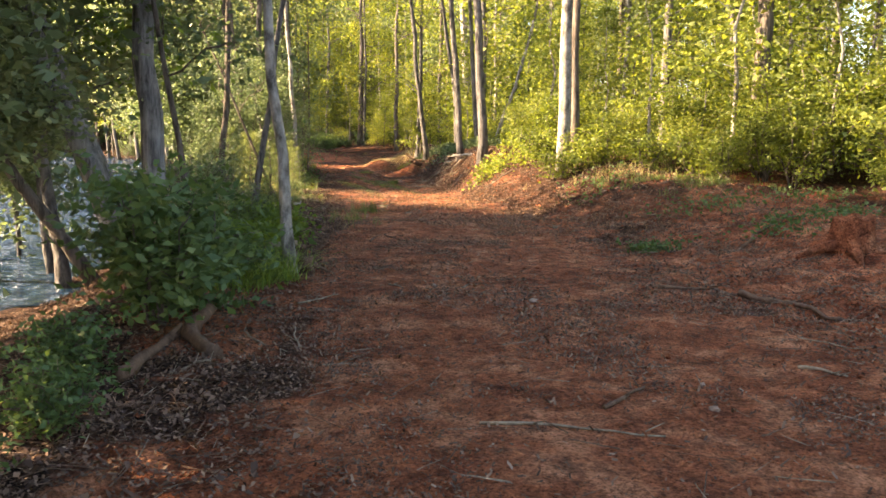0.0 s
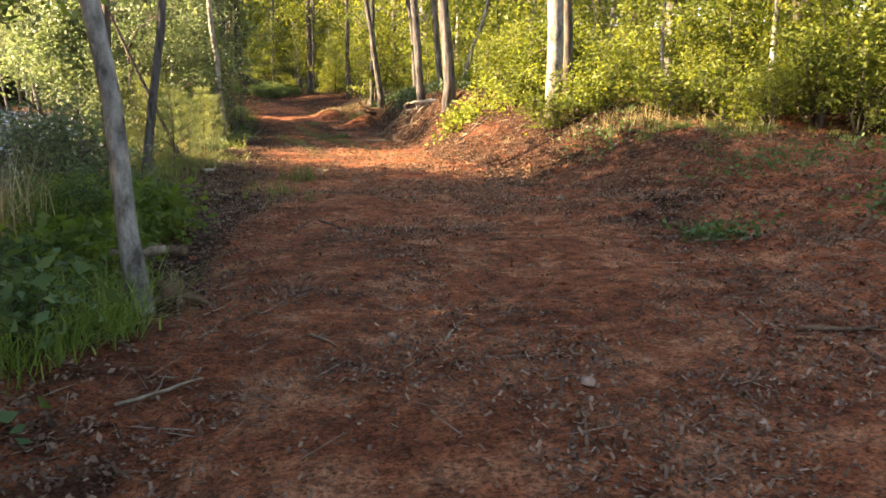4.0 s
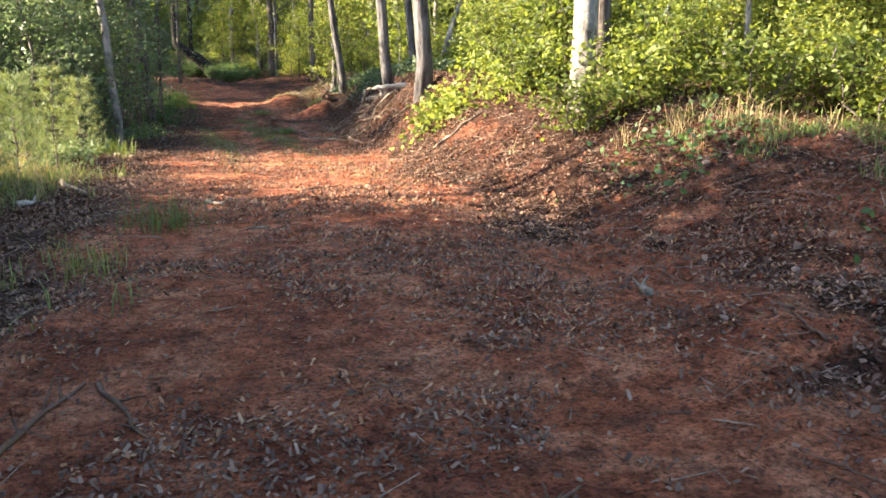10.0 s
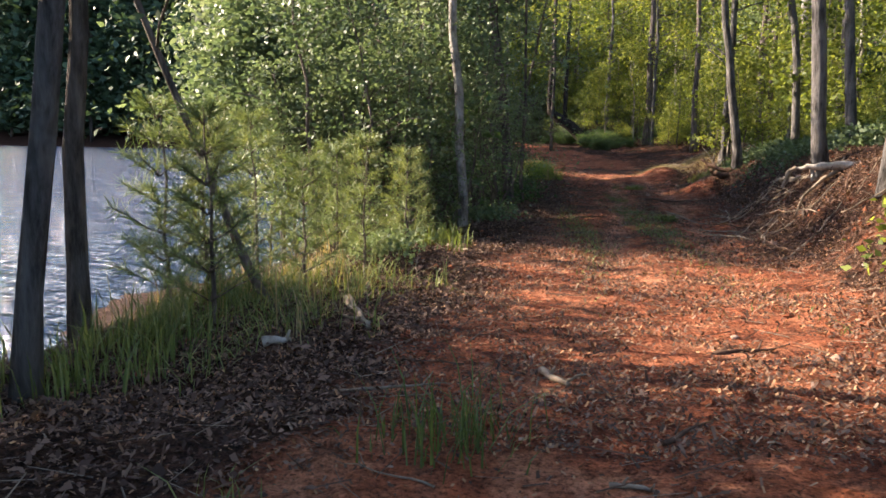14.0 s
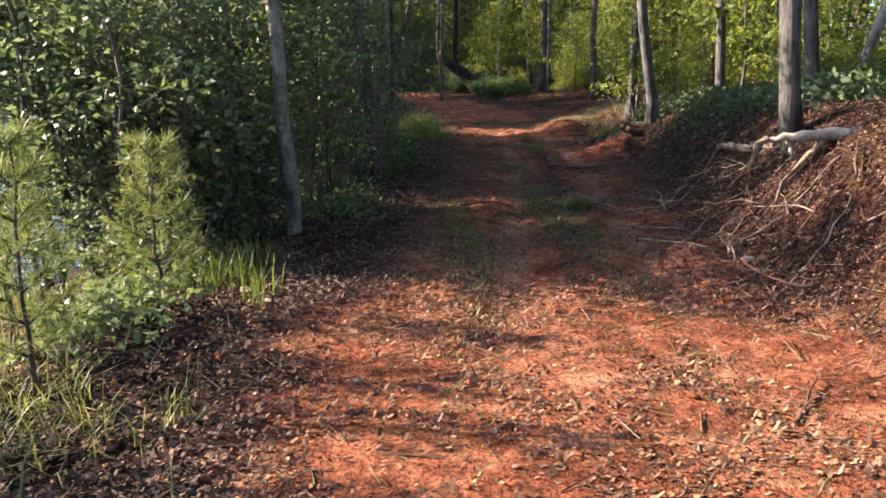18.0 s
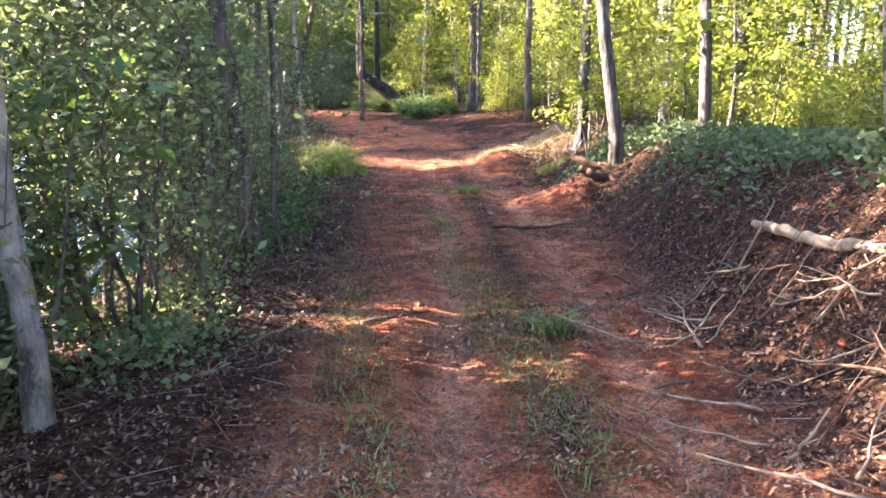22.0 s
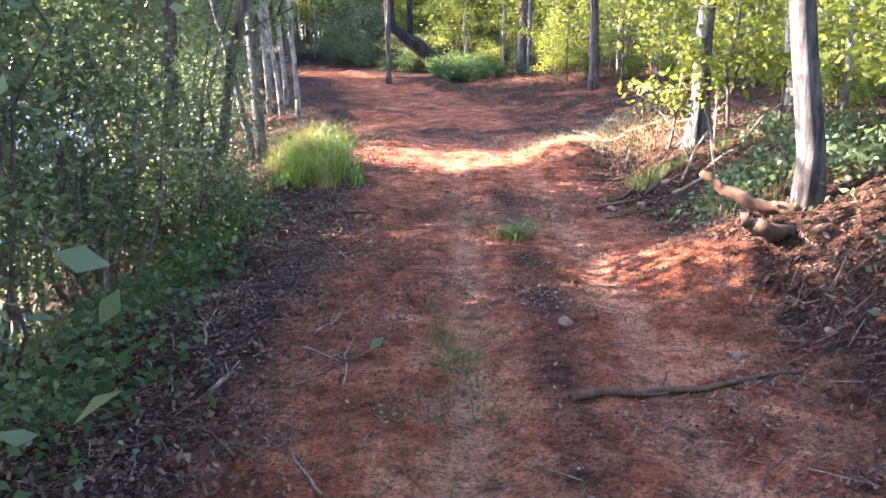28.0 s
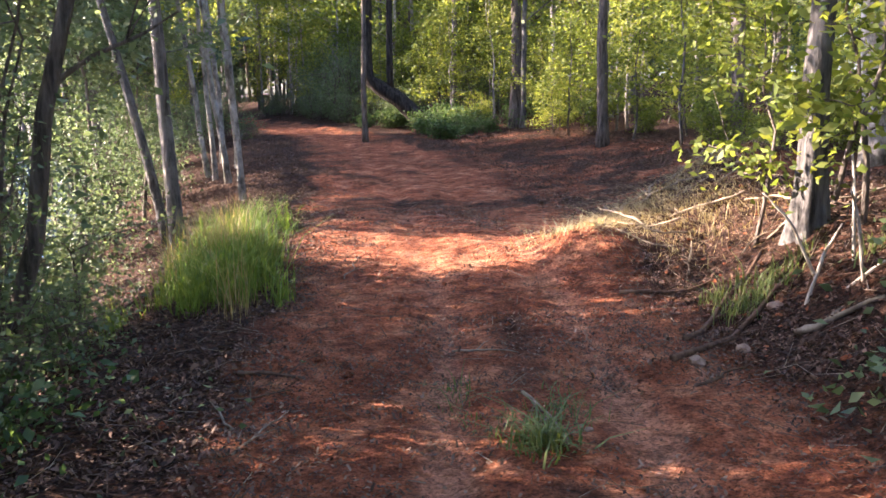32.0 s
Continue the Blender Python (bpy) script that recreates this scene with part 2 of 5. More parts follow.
# ---- plan of the ground ----
TRAIL_Y = [-30, 0, 9, 13, 18, 21, 24, 28, 33, 38, 43, 50, 58, 68, 80, 120]
TRAIL_X = [-3, -1.2, -0.1, 0.55, 1.0, 1.25, 1.6, 2.1, 2.6, 2.9, 2.8, 2.2, 0.8, -2.6, -8, -30]
TRAIL_W = [2.2, 2.2, 2.0, 1.9, 1.45, 1.35, 1.15, 1.25, 1.5, 1.6, 1.9, 1.9, 1.7, 1.5, 1.5, 1.5]
BASE_Y = [-20, 8, 12, 18, 22, 26, 31, 36, 44, 60, 90]
BASE_Z = [0.22, 0.22, 0.2, 0.2, 0.13, 0.05, -0.1, -0.18, -0.2, 0.1, 0.3]
EDGE_Y = [-30, 8, 15, 18, 22, 26, 29, 31, 36, 41, 50, 60, 70, 76, 79, 81, 84]
EDGE_X = [-8.5, -7.6, -4.9, -4.6, -4.0, -4.2, -3.2, -2.1, -1.7, -2.0, -4.5, -9, -15, -28, -45, -85, -900]
BANK_Y = [-20, 4, 9, 14, 19, 23, 26, 29, 32, 36, 39, 43, 48, 60, 90]
BANK_Z = [0.4, 0.4, 0.4, 0.35, 0.85, 1.05, 1.05, 0.95, 0.95, 0.75, 0.7, 0.5, 0.4, 0.3, 0.4]
WATER_Z = -0.75
FAR_SHORE = 68.0


def smooth(a):
    a = np.clip(a, 0, 1)
    return a * a * (3 - 2 * a)


def vnoise(x, y, seed=0):
    """Smooth value noise on the plane, 0 to 1."""
    x, y = np.asarray(x, float), np.asarray(y, float)
    xi, yi = np.floor(x).astype(np.int64), np.floor(y).astype(np.int64)
    fx, fy = smooth(x - xi), smooth(y - yi)

    def h(a, b):
        v = (a * 374761393 + b * 668265263 + seed * 982451653) & 0xFFFFFFFF
        v = ((v ^ (v >> 13)) * 1274126177) & 0xFFFFFFFF
        return ((v ^ (v >> 16)) & 0xFFFF) / 65535.0

    return (h(xi, yi) * (1 - fx) + h(xi + 1, yi) * fx) * (1 - fy) + (h(xi, yi + 1) * (1 - fx) + h(xi + 1, yi + 1) * fx) * fy


def trail_off(x, y):
    """Metres from the trail's middle line, to the right, and its half width."""
    return x - np.interp(y, TRAIL_Y, TRAIL_X), np.interp(y, TRAIL_Y, TRAIL_W)


def litter_patch(x, y):
    """Where leaves and crumbs have gathered on the trail, 0 to 1."""
    n = 0.5 * vnoise(x * 1.15, y * 1.15, 31) + 0.32 * vnoise(x * 2.9, y * 2.9, 32) + 0.18 * vnoise(x * 6.5, y * 6.5, 33)
    return smooth((n - 0.44) / 0.24)


def ground_z(x, y):
    x, y = np.asarray(x, float), np.asarray(y, float)
    off, half = trail_off(x, y)
    base = np.interp(y, BASE_Y, BASE_Z)
    right = smooth((off - half) / np.interp(y, [0, 14, 19, 22, 26, 40, 45, 60], [2.6, 3.0, 2.3, 1.6, 1.4, 1.5, 4.5, 6.0])) * np.interp(y, BANK_Y, BANK_Z) + np.clip(off - half - 1.5, 0, 60) * 0.035
    edge = np.interp(y, EDGE_Y, EDGE_X)
    shoulder = np.interp(y, TRAIL_Y, TRAIL_X) - half - np.interp(y, [0, 9, 14, 18, 23, 26, 40], [0.3, 0.3, 0.7, 1.25, 0.6, 0.0, 0.0])
    down = smooth((shoulder - 0.5 - x) / np.maximum(shoulder - 0.5 - edge, 0.8)) * (base - WATER_Z)
    under = np.clip(edge - x, 0, 8) * 0.12
    far = smooth((edge - x - FAR_SHORE) / 8.0) * 3.0
    crown = -0.05 * np.exp(-((np.abs(off - 0.18) - 0.53) / 0.22) ** 2) * smooth((y - 20) / 4)
    along = np.clip(((x - 4.2) * 2.8 + (y - 39.9) * 2.4) / 13.6, 0, 1)
    ridge = 0.42 * (0.35 + 0.65 * along) * np.exp(-((x - 4.2 - 2.8 * along) ** 2 + (y - 39.9 - 2.4 * along) ** 2) / 0.75)
    mound = ridge + 0.2 * np.exp(-((x - 4.3) / 0.7) ** 2 - ((y - 39.3) / 0.9) ** 2) + 0.38 * np.exp(-((x - 4.35) / 0.55) ** 2 - ((y - 33.6) / 0.8) ** 2) + 0.12 * np.exp(-((x - 3.1) / 0.7) ** 2 - ((y - 20.6) / 1.3) ** 2)
    rough = (vnoise(x * 0.7, y * 0.7, 1) - 0.5) * 0.16 + (vnoise(x * 2.3, y * 2.3, 2) - 0.5) * 0.06 + (vnoise(x * 7, y * 7, 3) - 0.5) * 0.034 + (vnoise(x * 13, y * 13, 4) - 0.5) * 0.026
    tilled = smooth((off - half * 0.55) / 1.0) * smooth((18.5 - y) / 2) * smooth((vnoise(x * 0.8, y * 0.8, 6) - 0.25) / 0.3)
    rough = rough + tilled * ((vnoise(x * 9, y * 9, 7) - 0.5) * 0.07 + (vnoise(x * 4, y * 4, 8) - 0.5) * 0.06)
    rough = rough * (0.42 + 0.58 * smooth((np.abs(off) - half * 0.6) / 1.2))
    return base + right - down - under + far + crown + mound + rough


def gz(x, y):
    return float(ground_z(x, y))


# ---- mesh tools ----
def mesh_of(name, verts, faces, mat, smooth_faces=False):
    me = bpy.data.meshes.new(name)
    me.from_pydata([tuple(v) for v in verts], [], faces)
    me.materials.append(mat)
    if smooth_faces:
        me.polygons.foreach_set("use_smooth", [True] * len(me.polygons))
    return me


def quads_mesh(name, verts, mat):
    """A mesh of loose quads from an array (n, 4, 3)."""
    n = len(verts)
    me = bpy.data.meshes.new(name)
    me.vertices.add(4 * n)
    me.vertices.foreach_set("co", np.ascontiguousarray(verts, dtype=np.float32).ravel())
    me.loops.add(4 * n)
    me.loops.foreach_set("vertex_index", np.arange(4 * n, dtype=np.int32))
    me.polygons.add(n)
    me.polygons.foreach_set("loop_start", np.arange(0, 4 * n, 4, dtype=np.int32))
    me.polygons.foreach_set("loop_total", np.full(n, 4, dtype=np.int32))
    me.materials.append(mat)
    me.update(calc_edges=True)
    return me


def part(name, mesh, parent, label=""):
    ob = new(name, mesh)
    ob.parent = parent
    if label:
        ob["label"] = label
    return ob


def empty(name, x, y, z=None, rz=0.0, scale=1.0):
    ob = new(name)
    ob.empty_display_size = 0.1
    ob.matrix_basis = pose(x, y, gz(x, y) if z is None else z, 0, 0, rz) @ Matrix.Scale(scale, 4)
    return ob


def leaf_quads(at, size, r, droop=0.0, width=0.5):
    """Kite-shaped leaves at the points, turned at random."""
    n = len(at)
    d = r.normal(size=(n, 3))
    d[:, 2] = d[:, 2] * 0.6 - droop
    d /= np.linalg.norm(d, axis=1, keepdims=True)
    s = np.cross(d, r.normal(size=(n, 3)))
    s /= np.linalg.norm(s, axis=1, keepdims=True) + 1e-9
    L = (size * r.uniform(0.6, 1.35, n))[:, None]
    up = np.cross(s, d) * L * 0.12
    return np.stack([at, at + d * L * 0.45 + s * L * width * 0.5 + up, at + d * L, at + d * L * 0.45 - s * L * width * 0.5 + up], 1)


def tube(points, radii, sides=8, wob=0.0, r=None):
    """Verts and faces of a bent, tapered tube with closed ends."""
    pts = np.array(points, float)
    verts, faces = [], []
    for i, (p, rad) in enumerate(zip(pts, radii)):
        d = pts[min(i + 1, len(pts) - 1)] - pts[max(i - 1, 0)]
        d = d / (np.linalg.norm(d) + 1e-9)
        a = np.cross(d, (0.31, 0.87, 0.13) if abs(d[2]) > 0.5 else (0, 0, 1))
        a /= np.linalg.norm(a)
        b = np.cross(d, a)
        for k in range(sides):
            w = rad * (1 + (r.uniform(-wob, wob) if r is not None else 0))
            t = 2 * math.pi * k / sides
            verts.append(p + w * (math.cos(t) * a + math.sin(t) * b))
    for i in range(len(pts) - 1):
        for k in range(sides):
            j = (k + 1) % sides
            faces.append((i * sides + k, i * sides + j, (i + 1) * sides + j, (i + 1) * sides + k))
    faces.append(tuple(range(sides - 1, -1, -1)))
    faces.append(tuple((len(pts) - 1) * sides + k for k in range(sides)))
    return verts, faces


def join(pieces):
    verts, faces = [], []
    for v, f in pieces:
        o = len(verts)
        verts += list(v)
        faces += [tuple(i + o for i in q) for q in f]
    return verts, faces


def bent_line(a, b, n, wob, r, sag=0.0):
    a, b = np.array(a, float), np.array(b, float)
    t = np.linspace(0, 1, n)[:, None]
    p = a + (b - a) * t
    w = np.cumsum(r.normal(size=(n, 3)), 0) * wob
    w -= w[0] + (w[-1] - w[0]) * t
    p += w
    p[:, 2] -= (sag * 4 * t * (1 - t))[:, 0]
    return p


# ---- ground, lake ----
def axis(lo, a, b, hi, fine, grow):
    """Coordinates that are fine from a to b and grow coarser outwards."""
    mid = list(np.arange(a, b + fine / 2, fine))
    left, right, s = [a], [mid[-1]], fine
    while left[-1] > lo:
        s *= grow
        left.append(left[-1] - s)
    s = fine
    while right[-1] < hi:
        s *= grow
        right.append(right[-1] + s)
    return np.array(left[:0:-1] + mid + right[1:])


def build_ground():
    xs, ys = axis(-900, -4.0, 7.0, 900, 0.05, 1.09), axis(-900, 5.0, 45.0, 900, 0.055, 1.09)
    X, Y = np.meshgrid(xs, ys)
    Z = ground_z(X, Y)
    nx, ny = len(xs), len(ys)
    me = bpy.data.meshes.new("ground")
    me.vertices.add(nx * ny)
    me.vertices.foreach_set("co", np.stack([X, Y, Z], -1).astype(np.float32).ravel())
    i = np.arange(nx * ny).reshape(ny, nx)
    q = np.stack([i[:-1, :-1], i[:-1, 1:], i[1:, 1:], i[1:, :-1]], -1).reshape(-1, 4)
    me.loops.add(q.size)
    me.loops.foreach_set("vertex_index", q.ravel().astype(np.int32))
    me.polygons.add(len(q))
    me.polygons.foreach_set("loop_start", np.arange(0, q.size, 4, dtype=np.int32))
    me.polygons.foreach_set("loop_total", np.full(len(q), 4, dtype=np.int32))
    me.polygons.foreach_set("use_smooth", np.ones(len(q), dtype=bool))
    me.update(calc_edges=True)
    off, half = trail_off(X, Y)
    worn = 1 - smooth((np.abs(off) - half * 0.75) / 0.9)
    ruts = smooth((Y - 20) / 4) * (1 - smooth((Y - 37) / 4))
    worn = worn * (1 - 0.35 * ruts) + 0.8 * np.exp(-((np.abs(off - 0.18) - 0.53) / 0.22) ** 2) * ruts - 0.3 * np.exp(-((off - 0.18) / 0.24) ** 2) * ruts
    clearing = smooth((19 - Y) / 4) * (1 - smooth((off - 5.5) / 2.5)) * smooth((off + half) / 0.5) * 0.75
    bank = np.exp(-((off - half - 0.7) / 0.6) ** 2) * (0.3 - 0.22 * smooth((Y - 22) / 3)) * smooth((Y - 14) / 4)
    far_clear = smooth((Y - 39) / 3) * (1 - smooth((Y - 58) / 4)) * (1 - smooth((off - 4.5) / 3.0)) * smooth(off / 0.5) * 0.45
    worn = worn * (1 - 0.3 * smooth((Y - 41) / 3))
    bare = 0.55 * smooth((12.5 - Y) / 2) * smooth((X + 3.6) / 0.6) * (1 - smooth(off / 0.5))
    worn = np.maximum.reduce([worn, clearing, bank, far_clear, bare])
    worn = worn - 0.4 * litter_patch(X, Y) * (1 - 0.75 * ruts)
    at = me.attributes.new("worn", "FLOAT", "POINT")
    at.data.foreach_set("value", worn.astype(np.float32).ravel())
    me.materials.append(SOIL)
    return tagged(new("ground", me), "red clay trail and woodland floor with fallen leaves", "ground", kind="structure")


ground = build_ground()


def build_water():
    """The lake, a flat sheet that ends under its banks."""
    v, f = [], []
    ys = list(range(-160, 8, 8)) + list(range(8, 76, 2)) + [76, 78, 79, 80, 81, 81.5, 82, 83]
    for y in ys:
        e = float(np.interp(y, EDGE_Y, EDGE_X))
        w = float(np.interp(min(y, 70), EDGE_Y, EDGE_X)) - FAR_SHORE - 4
        e = max(min(e + 1.0, 0), w + 2)
        v += [(e, y, WATER_Z), (0.5 * (e + w), y, WATER_Z), (w, y, WATER_Z)]
    for i in range(len(ys) - 1):
        for k in range(2):
            f.append((3 * i + k, 3 * i + 3 + k, 3 * i + 4 + k, 3 * i + 1 + k))
    return tagged(new("water", mesh_of("water", v, f, WATER)), "rippled blue lake reflecting the sky", "lake", kind="structure")


build_water()


# ---- trees ----
def crown_points(tips, n, spread, r):
    tips = np.array(tips)
    k = r.integers(0, len(tips), n)
    p = tips[k] + r.normal(size=(n, 3)) * spread * r.uniform(0.3, 1.0, (n, 1)) * np.array([1, 1, 0.55])
    return p


def limb_set(trunk, first, count, reach, rise, r, radius):
    """Limbs that leave the trunk above the height first: (points, radii) and tips."""
    out, tips = [], []
    hs = trunk[:, 2]
    for k in range(count):
        h = first + (hs[-1] - first) * (k + r.uniform(0, 0.9)) / count
        base = np.array([np.interp(h, hs, trunk[:, c]) for c in range(3)])
        a = r.uniform(0, 2 * math.pi)
        far = reach * r.uniform(0.5, 1.1) * (1 - 0.45 * (h - first) / max(hs[-1] - first, 0.1))
        end = base + np.array([math.cos(a) * far, math.sin(a) * far, far * rise * r.uniform(0.3, 1.3)])
        pts = bent_line(base, end, 6, far * 0.04, r, -far * 0.06)
        rad = np.linspace(radius * (1 - 0.6 * h / hs[-1]), 0.008, 6)
        out.append((pts, rad))
        tips += [pts[3], pts[4], pts[5], pts[5]]
        for _ in range(2):
            e2 = pts[3] + r.normal(size=3) * far * 0.35 + np.array([0, 0, far * 0.15])
            p2 = bent_line(pts[3], e2, 4, far * 0.03, r)
            out.append((p2, np.linspace(rad[3] * 0.7, 0.005, 4)))
            tips += [p2[2], p2[3], p2[3]]
    return out, tips


def tree(name, x, y, lean, height, diam, bark, leaf, seed, first=0.45, limbs=9, reach=2.2, n=1800, size=0.11, label="", wob=0.03, bow=0.0, z=None, sides=10, droop=0.15, spread=0.45, dead=False, step=3, flute=0.0):
    r = np.random.default_rng(seed)
    ob = empty(name, x, y, z)
    m = max(9, int(height * (4 if flute else 1.6)))
    t = np.linspace(0, 1, m)
    trunk = bent_line((0, 0, -0.25), (lean[0] * height, lean[1] * height, height), m, wob, r)
    trunk[:, 0] += bow * np.sin(math.pi * t) * height
    rad = diam / 2 * (1 - 0.72 * t) * (1 + 0.4 * np.exp(-t * height / 0.2))
    v, f = tube(trunk, rad, sides, 0.06, r)
    if flute:
        for i in range(m):
            swell = flute * math.exp(-max(trunk[i, 2], 0) / 0.55)
            for k in range(sides):
                v[i * sides + k] = trunk[i] + (v[i * sides + k] - trunk[i]) * (1 + swell * (0.75 + math.cos(4 * 2 * math.pi * k / sides + 1.0)))
    part("trunk", mesh_of("trunk", v, f, bark, True), ob)
    ls, tips = limb_set(trunk, height * first, limbs, reach, 0.55, r, diam * 0.2)
    step = step or len(ls)
    if step == 3:
        for i in range(0, len(ls), 3):
            br = part("branch", mesh_of("branch", *tube(*ls[i], 6), bark, True), ob)
            for p, q in ls[i + 1:i + 3]:
                part("twig", mesh_of("twig", *tube(p, q, 4), bark, True), br)
    else:
        v, f = join([tube(p, q, 4) for p, q in ls])
        part("branch", mesh_of("branch", v, f, bark, True), ob)["kind"] = "stuff"
    if not dead:
        at = crown_points(tips, n, spread, r)
        part("crown", quads_mesh("crown", leaf_quads(at, size, r, droop), leaf), ob)
    return tagged(ob, label or "tall woodland tree with green spring leaves", "tree")


def shrub_proto(name, seed, height, width, n, size, leaf, bark, stems=6, label="", droop=0.1, leafy=0.15, thick=1.0):
    """A bush of many stems; leaves sit along the outer stems."""
    r = np.random.default_rng(seed)
    ob = empty(name, 0, 0, -60)
    tips, side = [], []
    for k in range(stems):
        a = 2 * math.pi * k / stems + r.uniform(-0.4, 0.4)
        h = height * r.uniform(0.6, 1.0)
        e = np.array([math.cos(a) * width * r.uniform(0.2, 0.6), math.sin(a) * width * r.uniform(0.2, 0.6), h])
        p = bent_line((0.05 * math.cos(a), 0.05 * math.sin(a), -0.15), e, 7, 0.05 * height, r, -0.05)
        part("stem", mesh_of("stem", *tube(p, np.linspace(0.014 + 0.006 * height, 0.004, 7) * thick, 5), bark, True), ob)
        tips += [p[i] for i in range(2, 7)] + [p[6]]
        for j in range(4):
            i = int(r.integers(2, 6))
            q = p[i] + r.normal(size=3) * np.array([0.3, 0.3, 0.16]) * width + np.array([0, 0, 0.06 * height])
            b2 = bent_line(p[i], q, 4, 0.02, r)
            side.append(tube(b2, np.linspace(0.008, 0.003, 4) * thick, 4))
            tips += [b2[2], b2[3], b2[3]]
    v, f = join(side)
    part("side_twig", mesh_of("side_twig", v, f, bark, True), ob)["kind"] = "stuff"
    at = crown_points(tips, n, leafy * width + 0.08, r)
    at[:, 2] = np.maximum(at[:, 2], 0.06)
    part("foliage", quads_mesh("foliage", leaf_quads(at, size, r, droop), leaf), ob)
    return tagged(ob, label, "bush")


def sapling_proto(name, seed, height, n, size, leaf, bark, reach=0.8, label="", lean=0.06, first=0.2):
    r = np.random.default_rng(seed)
    ob = empty(name, 0, 0, -60)
    tr = bent_line((0, 0, -0.2), (r.normal() * lean * height, r.normal() * lean * height, height), 8, 0.06, r)
    ls, tips = limb_set(tr, height * first, 12, reach, 0.45, r, 0.012)
    part("stem", mesh_of("stem", *tube(tr, np.linspace(0.012 + 0.007 * height, 0.006, 8), 6), bark, True), ob)
    v, f = join([tube(p, q * 0.7, 4) for p, q in ls])
    part("side_twig", mesh_of("side_twig", v, f, bark, True), ob)["kind"] = "stuff"
    part("foliage", quads_mesh("foliage", leaf_quads(crown_points(tips, n, 0.3, r), size, r, 0.15), leaf), ob)
    return tagged(ob, label, "sapling")


def pine_proto(name, seed, height, label):
    """A small pine: whorls of shoots with long thin needles."""
    r = np.random.default_rng(seed)
    ob = empty(name, 0, 0, -60)
    part("stem", mesh_of("stem", *tube(bent_line((0, 0, -0.1), (0.04, 0, height), 8, 0.02, r), np.linspace(0.022, 0.006, 8), 6), BARK_DARK, True), ob)
    tubes = []
    needles = []
    for h in np.linspace(0.15, 1, 7) * height:
        for k in range(5):
            a = k * 1.257 + r.uniform(-0.4, 0.4)
            L = (0.16 + 0.34 * (1.05 - h / height)) * r.uniform(0.7, 1.2)
            p = bent_line((0, 0, h * 0.97), (math.cos(a) * L, math.sin(a) * L, h + L * 0.55), 5, 0.01, r)
            tubes.append(tube(p, np.linspace(0.007, 0.003, 5), 4))
            q = p[1] + (p[4] - p[1]) * r.uniform(0, 1, (75, 1))
            d = r.normal(size=(75, 3)) + (p[4] - p[1]) / L * 1.3
            d = d / np.linalg.norm(d, axis=1, keepdims=True) * r.uniform(0.09, 0.16, (75, 1))
            s = np.cross(d, r.normal(size=(75, 3)))
            s = s / np.linalg.norm(s, axis=1, keepdims=True) * 0.003
            needles.append(np.stack([q - s, q + s, q + d + s * 0.4, q + d - s * 0.4], 1))
    v, f = join(tubes)
    part("side_shoot", mesh_of("side_shoot", v, f, BARK_DARK, True), ob)["kind"] = "stuff"
    part("needle_foliage", quads_mesh("needle_tufts", np.concatenate(needles), NEEDLES), ob)
    return tagged(ob, label, "pine sapling")


def plant(proto, x, y, s=1.0, rz=None, group="", sink=0.0, tilt=0.0):
    m = pose(x, y, gz(x, y) - sink, tilt, 0, rng.uniform(0, 360) if rz is None else rz) @ Matrix.Scale(s, 4)
    ob = copy_thing(proto, m)
    if group:
        ob["group"] = group
    return ob


# trees by the water and along the trail, one by one
tree("tree", -1.76, 12, (-0.08, 0.05), 8.5, 0.13, BARK_PALE, LEAF_GREEN, 11, 0.5, 8, 1.6, 1500, 0.1, "slim leaning grey tree beside the trail")
tree("tree", -3.25, 14.6, (-0.035, 0.03), 12, 0.32, BARK_GREY_SKYLIT, LEAF_BRIGHT, 12, 0.3, 12, 2.6, 3600, 0.11, "thick grey tree on the lake bank")
tree("tree", -3.55, 14.9, (-0.38, 0.05), 10, 0.36, BARK_GREY_SKYLIT, LEAF_BRIGHT, 13, 0.4, 11, 2.4, 3000, 0.11, "thick dark tree leaning out over the lake")
tree("tree", -3.4, 15.1, (-0.38, 0.08), 9, 0.2, BARK_GREY_SKYLIT, LEAF_BRIGHT, 14, 0.45, 9, 2.0, 2000, 0.11, "leaning grey tree over the lake")
tree("tree", -3.9, 14.4, (-0.6, -0.05), 8, 0.16, BARK_DARK, LEAF_GREEN, 15, 0.35, 8, 1.8, 1800, 0.11, "low tree leaning over the water")
tree("tree", -2.8, 14, (-0.14, 0), 6, 0.09, BARK_DARK, LEAF_GREEN, 16, 0.3, 9, 1.5, 1600, 0.1, "thin dark crooked tree", 0.035)
tree("tree", -1.98, 18.2, (0.19, 0.03), 8.5, 0.125, BARK_GREY, LEAF_GREEN, 17, 0.5, 8, 1.4, 1000, 0.1, "crooked grey tree at the lake edge", 0.035)
tree("tree", -2.45, 19.5, (0.03, 0.02), 10, 0.135, BARK_DARK, LEAF_GREEN, 18, 0.5, 8, 1.6, 1100, 0.1, "straight dark tree at the lake edge")
tree("tree", -1.3, 20.05, (-0.46, 0.03), 4.6, 0.065, BARK_DARK, LEAF_GREEN, 19, 0.35, 9, 0.9, 260, 0.09, "thin tree leaning towards the water", 0.035)
tree("tree", -0.57, 25.6, (-0.045, 0.03), 12, 0.13, BARK_PALE, LEAF_GREEN, 21, 0.42, 13, 2.4, 5200, 0.14, "slim pale tree among lakeside bushes", spread=0.6)
tree("tree", -1.8, 27.5, (-0.08, 0.03), 13, 0.19, BARK_DARK, LEAF_GREEN, 26, 0.4, 14, 2.8, 6500, 0.14, "dark tree at the water", spread=0.6)
